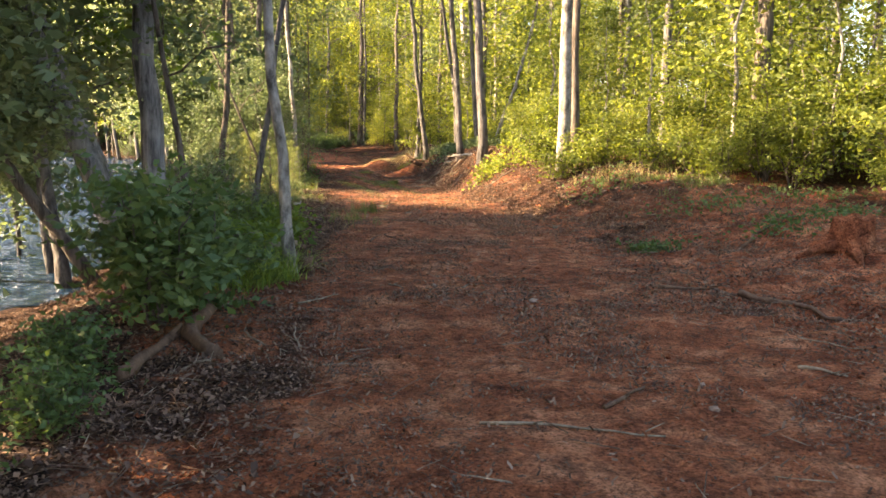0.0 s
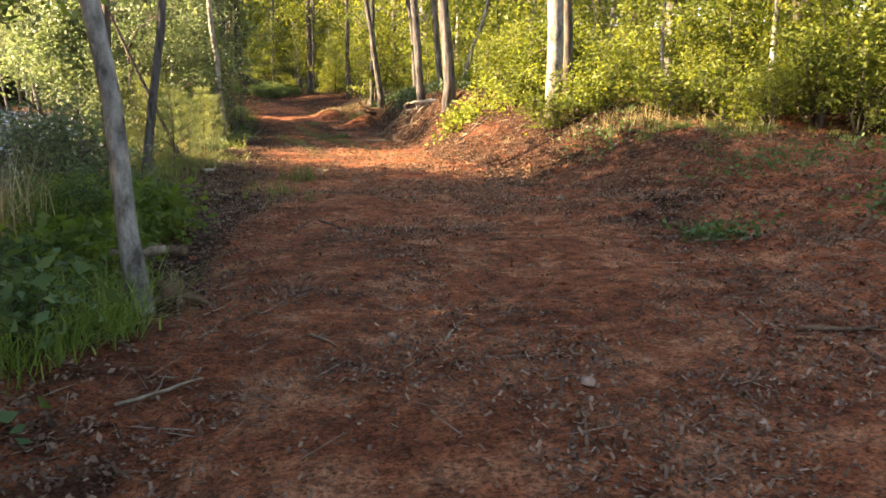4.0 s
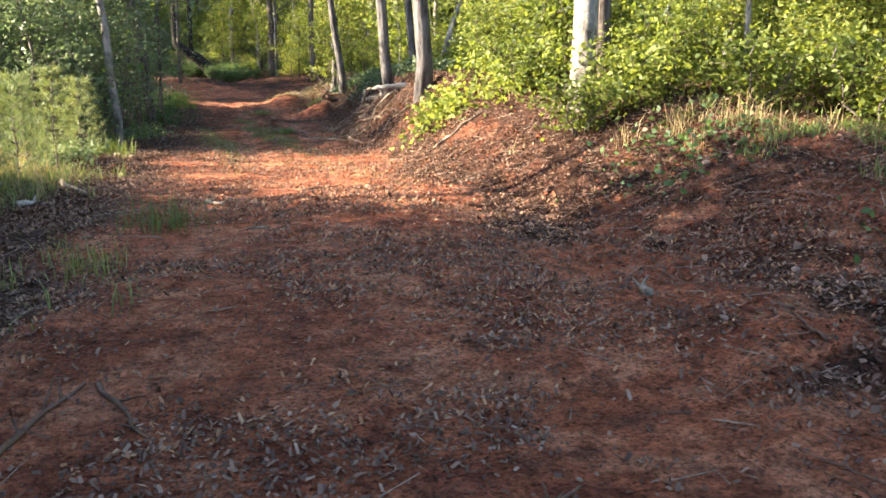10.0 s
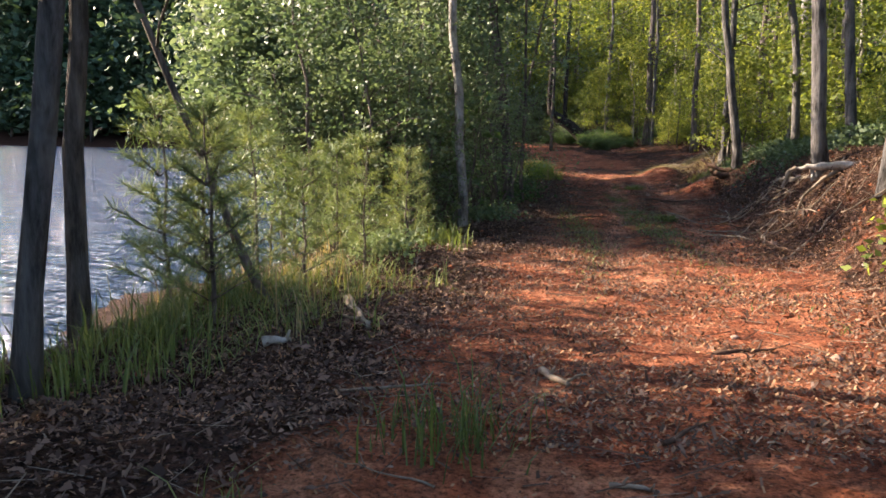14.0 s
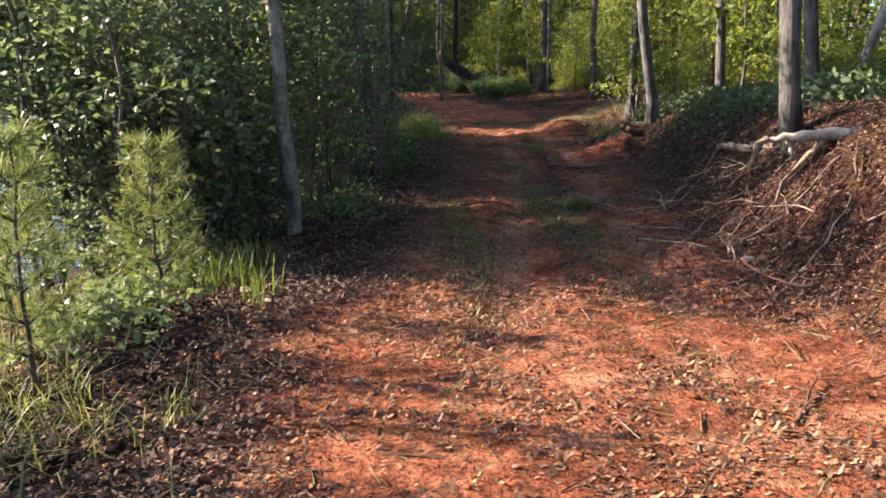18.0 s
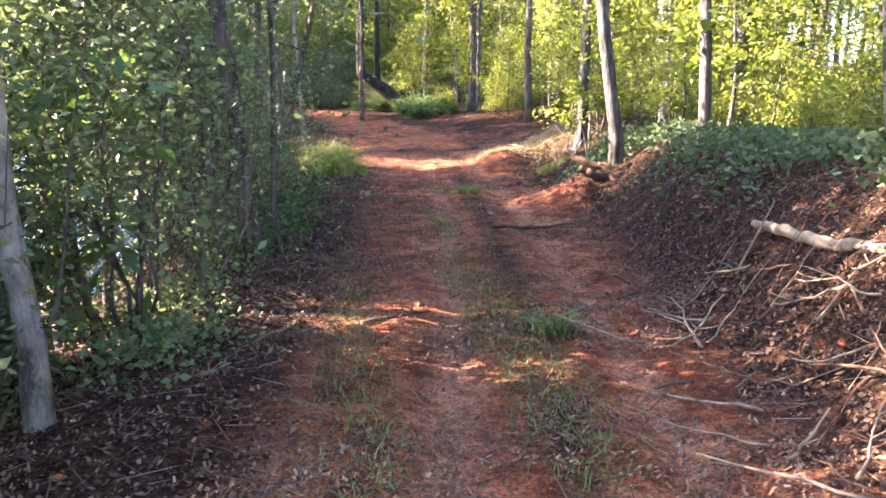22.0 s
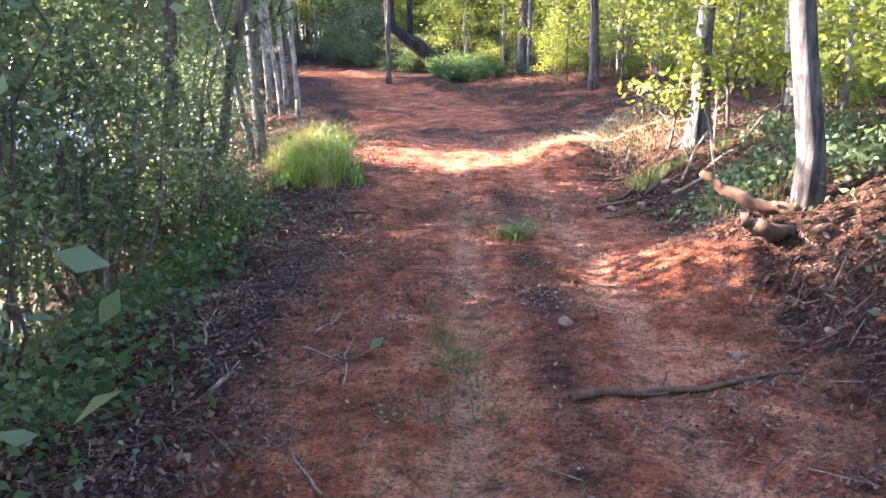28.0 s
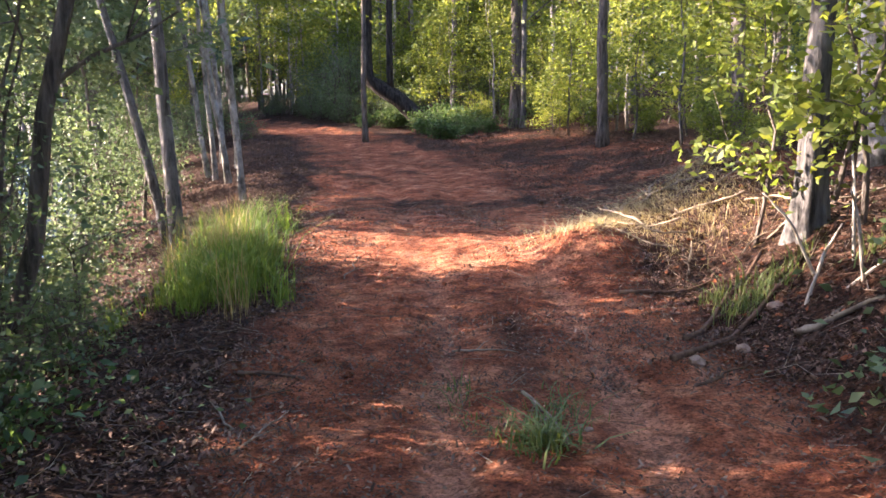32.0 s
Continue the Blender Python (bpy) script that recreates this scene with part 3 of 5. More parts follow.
tree("tree", -0.02, 29.95, (-0.05, 0.03), 13, 0.2, BARK_DARK, LEAF_GREEN, 27, 0.4, 14, 2.8, 6500, 0.14, "dark tree beside the trail", spread=0.6)
tree("tree", 0.22, 30.2, (-0.02, 0.0), 7, 0.075, BARK_DARK, LEAF_GREEN, 23, 0.35, 9, 1.3, 1188, 0.13, "thin dark stem beside the trail", spread=0.6)
tree("tree", -0.3, 29.6, (-0.75, 0.05), 4.2, 0.09, BARK_DARK, LEAF_GREEN, 25, 0.3, 8, 1.1, 600, 0.09, "dark stem leaning far over the water")
tree("tree", -0.2, 29.4, (-0.12, 0.04), 6, 0.08, BARK_DARK, LEAF_GREEN, 28, 0.35, 9, 1.3, 1320, 0.13, "thin dark stem beside the trail", 0.035, spread=0.6)
tree("tree", -0.35, 31.5, (-0.2, 0.12), 6, 0.1, BARK_DARK, LEAF_GREEN, 29, 0.35, 9, 1.3, 2600, 0.13, "thin stem leaning to the lake", 0.035, spread=0.6)
tree("tree", -0.72, 36.6, (0.02, 0.03), 9, 0.17, BARK_DARK, LEAF_GREEN, 30, 0.35, 12, 2.2, 3600, 0.13, "dark many-stemmed lakeside tree", 0.035, spread=0.6)
tree("tree", -0.75, 36.5, (-0.36, 0.02), 6, 0.12, BARK_DARK, LEAF_GREEN, 36, 0.35, 9, 1.4, 700, 0.09, "dark stem of a many-stemmed lakeside tree", 0.035)
tree("tree", -0.8, 36.55, (-0.8, 0), 5.0, 0.13, BARK_DARK, LEAF_GREEN, 31, 0.3, 9, 1.5, 1000, 0.09, "dark stem leaning over the lake", 0.035)
tree("tree", -0.6, 36.7, (0.24, 0.03), 6, 0.14, BARK_DARK, LEAF_GREEN, 32, 0.35, 9, 1.3, 800, 0.09, "dark stem leaning to the trail", 0.035)
tree("tree", -0.7, 42.4, (-0.03, 0.05), 10, 0.2, BARK_GREY, LEAF_GREEN, 33, 0.4, 10, 1.9, 1600, 0.1, "grey lakeside tree behind tall grass")
tree("tree", -0.86, 42.6, (-0.2, 0.05), 8, 0.14, BARK_GREY, LEAF_GREEN, 34, 0.4, 9, 1.7, 1300, 0.1, "leaning grey lakeside tree")
for i, (px, py, ln, d) in enumerate([(-0.4, 45.6, -0.03, 0.12), (-1.1, 48.2, -0.1, 0.13), (-1.6, 49.3, -0.04, 0.12), (-1.9, 50.2, -0.12, 0.13), (-1.3, 50.4, -0.06, 0.15), (-2.1, 52.8, -0.05, 0.16), (-2.9, 51.4, -0.09, 0.13)]):
    tree("tree", px, py, (ln, 0.04), 10, d, BARK_PALE, LEAF_GREEN, 40 + i, 0.45, 8, 1.6, 900, 0.12, "slim pale tree in a lakeside clump")
# the next two are added to block sun from the trail and the right bank
tree("tree", -4.7, 16.3, (-0.16, 0.3), 8, 0.2, BARK_GREY, LEAF_BRIGHT, 35, 0.3, 16, 2.3, 5200, 0.16, "grey leaning tree added to shade the trail", spread=0.6)
tree("tree", -2.0, 39.3, (-0.02, 0.02), 11.5, 0.17, BARK_GREY, LEAF_GREEN, 37, 0.42, 14, 1.9, 5200, 0.14, "tall grey lakeside tree added to cast shade", spread=0.6)
# added for their high, unseen crowns, which shade the wood opposite
for i, (px, py, ln) in enumerate([(-1.25, 28.2, -0.03), (-2.3, 29.6, -0.02), (-1.15, 32.9, -0.04)]):
    tree("tree", px, py, (ln, 0.02), 14, 0.2, BARK_DARK, LEAF_GREEN, 80 + i, 0.48, 15, 2.9, 7000, 0.15, "tall dark lakeside tree added to shade the wood", spread=0.65)
# right of the trail
tree("tree", 4.88, 33.5, (-0.11, 0.03), 12, 0.2, BARK_GREY, LEAF_SUNNY, 51, 0.45, 10, 2.2, 1500, 0.12, "grey tree with exposed roots beside the trail")
tree("tree", 3.93, 25.45, (-0.105, 0.03), 12, 0.185, BARK_GREY, LEAF_SUNNY, 53, 0.5, 10, 2.3, 1600, 0.12, "straight dark-grey tree above the bank")
tree("tree", 3.72, 22.95, (-0.06, 0.02), 12, 0.24, BARK_GREY, LEAF_SUNNY, 54, 0.5, 10, 2.3, 1600, 0.12, "straight grey tree above the bank")
tree("tree", 5.78, 32.5, (-0.11, 0.03), 11, 0.17, BARK_GREY, LEAF_SUNNY, 55, 0.5, 9, 2.0, 1400, 0.12, "slim grey tree in the wood")
tree("tree", 9.45, 43.1, (-0.085, 0.02), 14, 0.46, BARK_PALE, LEAF_SUNNY, 56, 0.5, 10, 2.6, 1600, 0.14, "thick pale sunlit tree in the wood")
tree("tree", 10.1, 43.0, (-0.01, 0.03), 13, 0.3, BARK_DARK, LEAF_SUNNY, 57, 0.5, 9, 2.4, 1400, 0.14, "dark tree in the wood")
tree("tree", 4.3, 19.2, (-0.03, 0.02), 12, 0.28, BARK_PALE, LEAF_SUNNY, 58, 0.5, 10, 2.3, 1800, 0.11, "thick pale sunlit tree above the bank")
tree("tree", 4.68, 19.5, (-0.04, 0.02), 11, 0.2, BARK_DARK, LEAF_SUNNY, 59, 0.5, 9, 2.2, 1500, 0.11, "dark tree beside a pale one")
tree("tree", 5.04, 27.4, (-0.097, 0.03), 11, 0.155, BARK_GREY, LEAF_SUNNY, 60, 0.5, 9, 2.0, 1300, 0.12, "grey tree in the wood")
tree("tree", 5.6, 27.9, (0.28, 0.05), 8, 0.13, BARK_PALE, LEAF_SUNNY, 61, 0.5, 8, 2.0, 1200, 0.12, "leaning pale tree in the wood", 0.035)
tree("tree", 1.45, 57.5, (0.0, 0.05), 12, 0.19, BARK_DARK, LEAF_SUNNY, 62, 0.45, 9, 2.2, 1300, 0.15, "slim dark tree where the trail bends")
tree("tree", 6.3, 58, (0, 0.02), 14, 0.4, BARK_DARK, LEAF_GREEN, 63, 0.45, 9, 2.6, 1500, 0.16, "thick dark tree beyond the clearing")
tree("tree", 7.2, 50.5, (0.02, 0.05), 13, 0.28, BARK_DARK, LEAF_GREEN, 64, 0.45, 9, 2.4, 1500, 0.15, "dark tree beyond the clearing")


def elbow_tree(x, y):
    """A fallen-over trunk whose two stems turned upright again."""
    r = np.random.default_rng(66)
    ob = empty("tree", x, y)
    low = [(1.3, 0, -0.2), (0.75, 0, 0.45), (0.15, 0, 1.05), (-0.55, 0, 1.5), (-1.0, 0, 1.85), (-1.05, 0, 2.6), (-0.95, 0, 5), (-0.85, 0, 11)]
    v, f = tube(low, [0.4, 0.34, 0.31, 0.28, 0.24, 0.21, 0.16, 0.04], 9, 0.05, r)
    part("trunk", mesh_of("trunk", v, f, BARK_BLACK, True), ob)
    v, f = tube([(-0.2, 0, 1.4), (-0.22, 0.05, 2.2), (-0.15, 0, 6), (0, 0, 10)], [0.14, 0.13, 0.1, 0.03], 8)
    part("second_trunk", mesh_of("second_trunk", v, f, BARK_BLACK, True), ob)
    tips = r.uniform((-2.6, -2, 4), (1.6, 2, 11), (30, 3))
    part("crown", quads_mesh("crown", leaf_quads(crown_points(tips, 1800, 0.7, r), 0.16, r), LEAF_SUNNY), ob)
    tagged(ob, "dark tree with a tilted trunk and two upright stems", "tree")


elbow_tree(2.5, 62.0)

# ---- prototypes ----
SUN_SHRUBS = [shrub_proto("bush", 100 + i, h, w, int(n * 1.15), 0.085, LEAF_SUNNY, BARK_DARK, 6, "leafy yellow-green understorey bush in the wood") for i, (h, w, n) in enumerate([(1.5, 1.1, 1900), (2.1, 1.3, 2600), (1.0, 0.9, 1300)])]
GREEN_SHRUBS = [shrub_proto("bush", 110 + i, h, w, int(n * 0.9), 0.066, LEAF_GREEN, BARK_DARK, 10, "dense green lakeside bush") for i, (h, w, n) in enumerate([(1.6, 1.2, 2300), (2.2, 1.5, 3200), (1.0, 0.9, 1400)])]
BARE_SHRUBS = [shrub_proto("bush", 116 + i, h, 1.5, 1500, 0.06, LEAF_GREEN, BARK_DARK, 7, "dark many-stemmed shrub with few small leaves", leafy=0.25, thick=0.55) for i, h in enumerate([3.4, 2.6])]
DARK_SHRUBS = [shrub_proto("bush", 120 + i, h, w, int(n * 0.95), 0.115, LEAF_DARK, BARK_DARK, 9, "dense dark-green bush on the lake bank") for i, (h, w, n) in enumerate([(1.4, 1.1, 2200), (0.8, 0.9, 1300)])]
SAPLINGS = [sapling_proto("sapling", 130 + i, h, n, 0.12, LEAF_SUNNY, b, 0.9, "slender sapling with yellow-green leaves") for i, (h, n, b) in enumerate([(3.6, 1050, BARK_GREY), (5.2, 1500, BARK_PALE), (2.6, 800, BARK_DARK)])]
GREEN_SAPLINGS = [sapling_proto("sapling", 140 + i, h, int(n * 1.4), 0.082, LEAF_GREEN, BARK_DARK, 1.0, "slender lakeside sapling with green leaves", first=0.36) for i, (h, n) in enumerate([(3.2, 1100), (4.4, 1600)])]
PINES = [pine_proto("pine_sapling", 150 + i, h, "small yellow-green pine sapling") for i, h in enumerate([1.3, 1.7])]
TALL = [tree("tree", 0, 0, (0.02 * (i - 1), 0.02), h, d, b, m, 160 + i, 0.25, 14, 2.6, 2300, 0.2, "tall straight woodland tree", z=-60, spread=0.75, step=0) for i, (h, d, b, m) in enumerate([(13, 0.24, BARK_GREY, LEAF_SUNNY), (15, 0.3, BARK_DARK, LEAF_SUNNY), (12, 0.17, BARK_PALE, LEAF_SUNNY), (14, 0.26, BARK_DARK, LEAF_GREEN)])]
# three kinds of added tree, placed only to keep the low sun off the trail
SHADE = [tree("tree", 0, 0, (-0.05, 0.02), h, d, BARK_GREY, LEAF_GREEN, 190 + i, 0.32, 20, 2.8, 13000, 0.2, "dense leafy tree added beside the lake to shade the trail", z=-60, spread=0.8, step=0) for i, (h, d) in enumerate([(8, 0.22), (7, 0.18)])]
OVER = [tree("tree", 0, 0, (-0.55, 0.05), h, d, BARK_GREY, LEAF_SHORE, 195 + i, 0.34, 18, 1.7, 9000, 0.13, "leafy leaning tree added over the lake to shade the trail", z=-60, spread=0.7, step=0) for i, (h, d) in enumerate([(6.2, 0.15), (5.7, 0.13)])]
SHORE = [tree("tree", 0, 0, (-0.12, 0.02), h, d, BARK_GREY, LEAF_SHORE, 180 + i, 0.3, 18, 2.9, 8000, 0.17, "leafy lakeside tree added to shade the trail", z=-60, spread=0.7, step=0) for i, (h, d) in enumerate([(9, 0.22), (8, 0.18)])]


def clear_of_trail(x, y, gap):
    off, half = trail_off(x, y)
    return abs(off) > half + gap


taken = []


def free(x, y, d):
    if any((x - a) ** 2 + (y - b) ** 2 < d * d for a, b in taken):
        return False
    taken.append((x, y))
    return True


def right_line(y):
    """Where the understorey begins, right of the trail."""
    return float(np.interp(y, [8, 12, 15, 19, 23, 26, 30, 33, 37, 41, 48, 56, 64, 80], [11, 8.6, 6.4, 4.6, 4.3, 4.9, 5.4, 5.7, 6.3, 8.2, 8.0, 6.0, 3.0, -3]))


# woodland right of the trail and beyond its bend
count = 0
while count < 175:
    y, x = rng.uniform(2, 90), rng.uniform(3, 38)
    if x > right_line(y) + 0.6 and free(x, y, 1.7):
        plant(TALL[rng.integers(0, 4)], x, y, rng.uniform(0.75, 1.15), group="woodland trees")
        count += 1
count = 0
while count < 105:
    y, x = rng.uniform(60, 105), rng.uniform(-18, 14)
    if clear_of_trail(x, y, 1.0) and x > np.interp(y, EDGE_Y, EDGE_X) + 1 and free(x, y, 1.6) and not (y < 63 and x > -1):
        plant(TALL[rng.integers(0, 4)], x, y, rng.uniform(0.75, 1.1), group="woodland trees")
        count += 1
taken.clear()
count = 0
while count < 115:
    y = rng.uniform(6, 62)
    x = right_line(y) + 0.2 + abs(rng.normal()) * 3.2
    if free(x, y, 0.75) and (y < 25 or rng.uniform() < 0.55):
        plant(SUN_SHRUBS[rng.integers(0, 3)], x, y, rng.uniform(0.7, 1.2) * (0.8 if y < 24 else 0.65), group="understorey bushes")
        count += 1
count = 0
while count < 150:
    y = rng.uniform(6, 75)
    x = right_line(y) + 0.4 + abs(rng.normal()) * 5
    if free(x, y, 0.6):
        plant(SAPLINGS[rng.integers(0, 3)], x, y, rng.uniform(0.7, 1.25), group="woodland saplings")
        count += 1
for x, y, k, s in [(3.9, 18.5, 2, 0.65), (4.4, 18.6, 2, 0.8), (4.9, 18.7, 0, 0.65), (5.5, 17.9, 2, 0.8), (6.2, 17.2, 2, 0.9), (7.0, 16.4, 0, 0.8), (5.0, 20.2, 0, 0.8), (4.2, 20.6, 2, 0.8)]:
    plant(SUN_SHRUBS[k], x, y, s, group="understorey bushes")
for x, y, k, s in [(5.75, 37.3, 2, 0.95), (6.1, 38.4, 2, 1.0), (5.35, 38.3, 2, 0.8), (6.4, 37.4, 2, 0.9)]:
    plant(SAPLINGS[k], x, y, s, group="woodland saplings")
for i in range(32):
    y = rng.uniform(63, 84)
    x = np.interp(y, TRAIL_Y, TRAIL_X) + rng.choice([-1, 1, 1]) * (np.interp(y, TRAIL_Y, TRAIL_W) + 1.5 + abs(rng.normal()) * 5)
    if x > np.interp(y, EDGE_Y, EDGE_X) + 1:
        plant(SAPLINGS[i % 3], x, y, rng.uniform(0.8, 1.3), group="woodland saplings")
# bushes where the trail bends away
for i in range(70):
    y = rng.uniform(57, 80)
    x = np.interp(y, TRAIL_Y, TRAIL_X) + np.interp(y, TRAIL_Y, TRAIL_W) + 0.8 + abs(rng.normal()) * 3
    if y < 64:
        plant(DARK_SHRUBS[1], x, y, rng.uniform(0.5, 0.9), group="bushes at the bend")
    else:
        plant(GREEN_SHRUBS[rng.integers(0, 3)], x, y, rng.uniform(0.6, 1.0), group="bushes at the bend")
for i in range(46):
    y = rng.uniform(57, 80)
    x = np.interp(y, TRAIL_Y, TRAIL_X) - np.interp(y, TRAIL_Y, TRAIL_W) - 1.0 - abs(rng.normal()) * 3
    if x > np.interp(y, EDGE_Y, EDGE_X) - 0.5:
        plant(GREEN_SHRUBS[rng.integers(0, 3)], x, y, rng.uniform(0.7, 1.1), group="bushes at the bend")
        if i % 2:
            plant(GREEN_SAPLINGS[i % 4 // 2], x - 0.8, y + 0.7, rng.uniform(0.8, 1.1), group="lakeside saplings")
for i in range(44):
    y = rng.uniform(68, 86)
    x = rng.uniform(np.interp(y, EDGE_Y, EDGE_X) - 1, 3) if y < 76 else rng.uniform(-26, 3)
    if clear_of_trail(x, y, 1.5):
        plant(GREEN_SHRUBS[1], x, y, rng.uniform(1.1, 1.6), group="bushes at the bend")
for i in range(32):
    y = rng.uniform(57, 76)
    x = np.interp(y, TRAIL_Y, TRAIL_X) - np.interp(y, TRAIL_Y, TRAIL_W) - 1.3 - abs(rng.normal()) * 5
    if x > np.interp(y, EDGE_Y, EDGE_X) - 0.5:
        plant(SAPLINGS[i % 2], x, y, rng.uniform(0.8, 1.2), group="woodland saplings")
# lake side
for x, y, k, s in [(-2.9, 9.8, 0, 0.78), (-2.75, 10.2, 0, 0.75), (-3.35, 8.7, 1, 0.45), (-3.3, 7.9, 1, 0.42), (-3.6, 7.2, 1, 0.42), (-2.35, 11.3, 1, 0.5), (-2.6, 12.2, 1, 0.55), (-1.9, 26.7, 0, 1.5)]:
    plant(DARK_SHRUBS[k], x, y, s, group="bushes on the bank")
for x, y, k, s in [(-2.2, 14.0, 2, 0.55), (-2.6, 15.0, 2, 0.6), (-3.4, 16.2, 0, 0.9), (-2.7, 17.3, 0, 0.85), (-3.1, 17.0, 0, 0.9), (-2.6, 16.2, 2, 0.9), (-1.5, 24.0, 2, 0.7), (-1.55, 24.9, 1, 0.95), (-1.35, 26.4, 1, 0.85), (-2.2, 26.0, 1, 1.2), (-2.0, 25.2, 1, 1.15), (-1.6, 34.7, 1, 1.0), (-1.5, 33.8, 1, 0.9), (-1.0, 25.7, 2, 0.8), (-0.6, 29.5, 0, 0.75), (0.1, 30.7, 2, 0.8),
                   (-1.4, 26.2, 0, 0.9), (-0.8, 27.0, 0, 0.75), (-1.6, 28.6, 2, 0.8), (-1.4, 25.0, 2, 0.9),
                   (-1.0, 36.0, 1, 0.85), (-1.1, 37.6, 1, 0.8), (-1.3, 35.0, 1, 0.8), (-0.9, 38.6, 0, 0.9), (-0.5, 35.3, 0, 0.75), (-0.3, 36.2, 2, 0.85), (-0.2, 37.2, 2, 0.7), (-0.7, 31.9, 2, 0.9), (-0.9, 35.6, 2, 0.8), (-0.6, 37.5, 2, 0.75), (-1.3, 38.4, 0, 0.7), (-1.6, 41.0, 0, 0.8), (-2.0, 42.6, 1, 0.9), (-2.6, 45.0, 1, 1.0), (-2.4, 47.5, 0, 1.0), (-3.6, 50, 1, 1.2), (-4.5, 54, 1, 1.2)]:
    plant(GREEN_SHRUBS[k], x - (0.4 if x > -1.0 and 24 < y < 36 else 0.0), y, s, group="lakeside bushes")
for x, y, k, s in [(-2.9, 24.6, 1, 0.5), (-0.4, 27.3, 0, 1.0), (-1.2, 27.8, 1, 0.7), (-0.9, 27.0, 1, 0.9), (-1.6, 25.6, 0, 0.9), (-1.9, 25.0, 1, 0.55), (-1.75, 26.2, 0, 0.75), (-2.2, 26.8, 1, 0.6), (-2.0, 27.8, 0, 0.75), (-2.4, 25.8, 1, 0.6), (-1.3, 26.8, 0, 0.95), (-1.1, 28.6, 1, 0.95), (-1.6, 29.4, 1, 0.7), (-0.6, 32.6, 0, 0.8), (-1.5, 34.2, 0, 0.9), (-1.2, 37.3, 1, 0.9), (-1.9, 43.6, 1, 1.0), (-1.5, 28.9, 1, 0.6), (-1.5, 30.0, 0, 0.8), (-1.3, 31.2, 1, 0.75), (-1.5, 34.6, 0, 1.2), (-1.7, 35.6, 1, 0.9), (-1.8, 37.6, 0, 1.2), (-1.9, 38.8, 1, 0.95), (-2.0, 40.2, 0, 1.1), (-1.6, 39.6, 0, 1.0), (-2.3, 39.8, 1, 0.9), (-1.5, 24.3, 0, 0.9), (-2.1, 24.4, 1, 0.9), (-2.7, 25.2, 1, 0.6), (-2.7, 26.3, 0, 0.8), (-1.9, 40.2, 1, 1.0), (-2.2, 46, 0, 1.1), (-3.4, 48, 1, 1.1), (-5.5, 57, 1, 1.2)]:
    plant(GREEN_SAPLINGS[k], x - (0.4 if x > -1.0 and 24 < y < 36 else 0.0), y, s, group="lakeside saplings")
for x, y, k, s in [(-0.55, 27.2, 0, 0.9), (-0.4, 28.6, 1, 1.0), (-0.75, 30.6, 0, 1.0), (-0.7, 32.2, 0, 0.95), (-0.5, 33.6, 1, 1.0), (-0.9, 34.6, 0, 1.0), (-0.55, 36.6, 0, 1.1), (-0.9, 25.6, 1, 0.95), (-0.3, 35.4, 1, 0.8)]:
    plant(BARE_SHRUBS[k], x, y, s, group="lakeside bushes")
for x, y, k, s in [(-1.6, 19.5, 1, 0.75), (-1.9, 20.3, 0, 0.9), (-1.35, 20.7, 0, 0.7), (-1.9, 21.2, 1, 0.8), (-1.1, 21.7, 1, 0.65), (-1.5, 22.3, 0, 0.8), (-2.4, 20.6, 1, 0.9), (-0.9, 22.9, 0, 0.7)]:
    plant(PINES[k], x, y, s, group="pine saplings")
# trees added along the shore for their shade on the trail, many out of view
for x, y, k, s in [(-5.1, 17.7, 1, 0.85), (-5.8, 15.2, 0, 0.75), (-7.8, 9.3, 1, 1.0), (-7.6, 6.9, 0, 0.9), (-6.0, 5.0, 1, 1.0), (-6.0, 2.4, 0, 1.0), (-6.0, -0.6, 1, 1.0), (-4.9, -4, 0, 1.0), (-5.1, -8, 1, 1.0), (-3.0, 45.4, 1, 0.8), (-3.4, 48.0, 0, 0.85), (-4.4, 51.0, 1, 0.9), (-5.4, 54.0, 0, 0.9), (-7.0, 57.0, 1, 0.9), (-2.8, 31.6, 1, 1.1), (-3.6, 33.3, 0, 0.7), (-3.8, 32.2, 1, 0.9), (-3.2, 38.6, 1, 0.95), (-3.8, 44.4, 0, 1.15), (-4.4, 46.4, 1, 1.25), (-5.2, 49.6, 1, 1.3), (-6.4, 52.4, 0, 1.25), (-7.2, 54.6, 1, 1.35), (-8.6, 57.4, 1, 1.35), (-9.6, 60.2, 0, 1.0), (-11.2, 63.0, 1, 1.0)]:
    plant(SHORE[k], x, y, s, rz=rng.uniform(-30, 30), group="shore trees")
for x, y, k, s in [(-6.6, 19.2, 1, 0.65), (-6.5, 17.3, 0, 0.9), (-6.3, 15.4, 0, 1.05), (-6.2, 13.4, 1, 1.1), (-7.3, 10.3, 1, 0.95), (-7.4, 7.9, 0, 0.95), (-6.4, 11.4, 0, 0.85), (-6.8, 9.0, 1, 0.95), (-7.0, 6.6, 0, 0.95), (-7.0, 4.2, 1, 1.0), (-7.2, 1.6, 0, 1.0), (-7.2, -1.4, 1, 1.0), (-5.7, 11.4, 0, 0.6), (-5.6, 12.8, 1, 0.65), (-5.6, 14.1, 0, 0.6), (-3.1, 33.2, 0, 0.6), (-3.2, 31.3, 1, 0.65), (-3.0, 35.6, 1, 0.45), (-3.3, 26.6, 1, 0.5), (-6.2, 20.5, 0, 0.42), (-6.0, 19.5, 1, 0.42)]:
    plant(SHADE[k], x, y, s, group="shore trees")
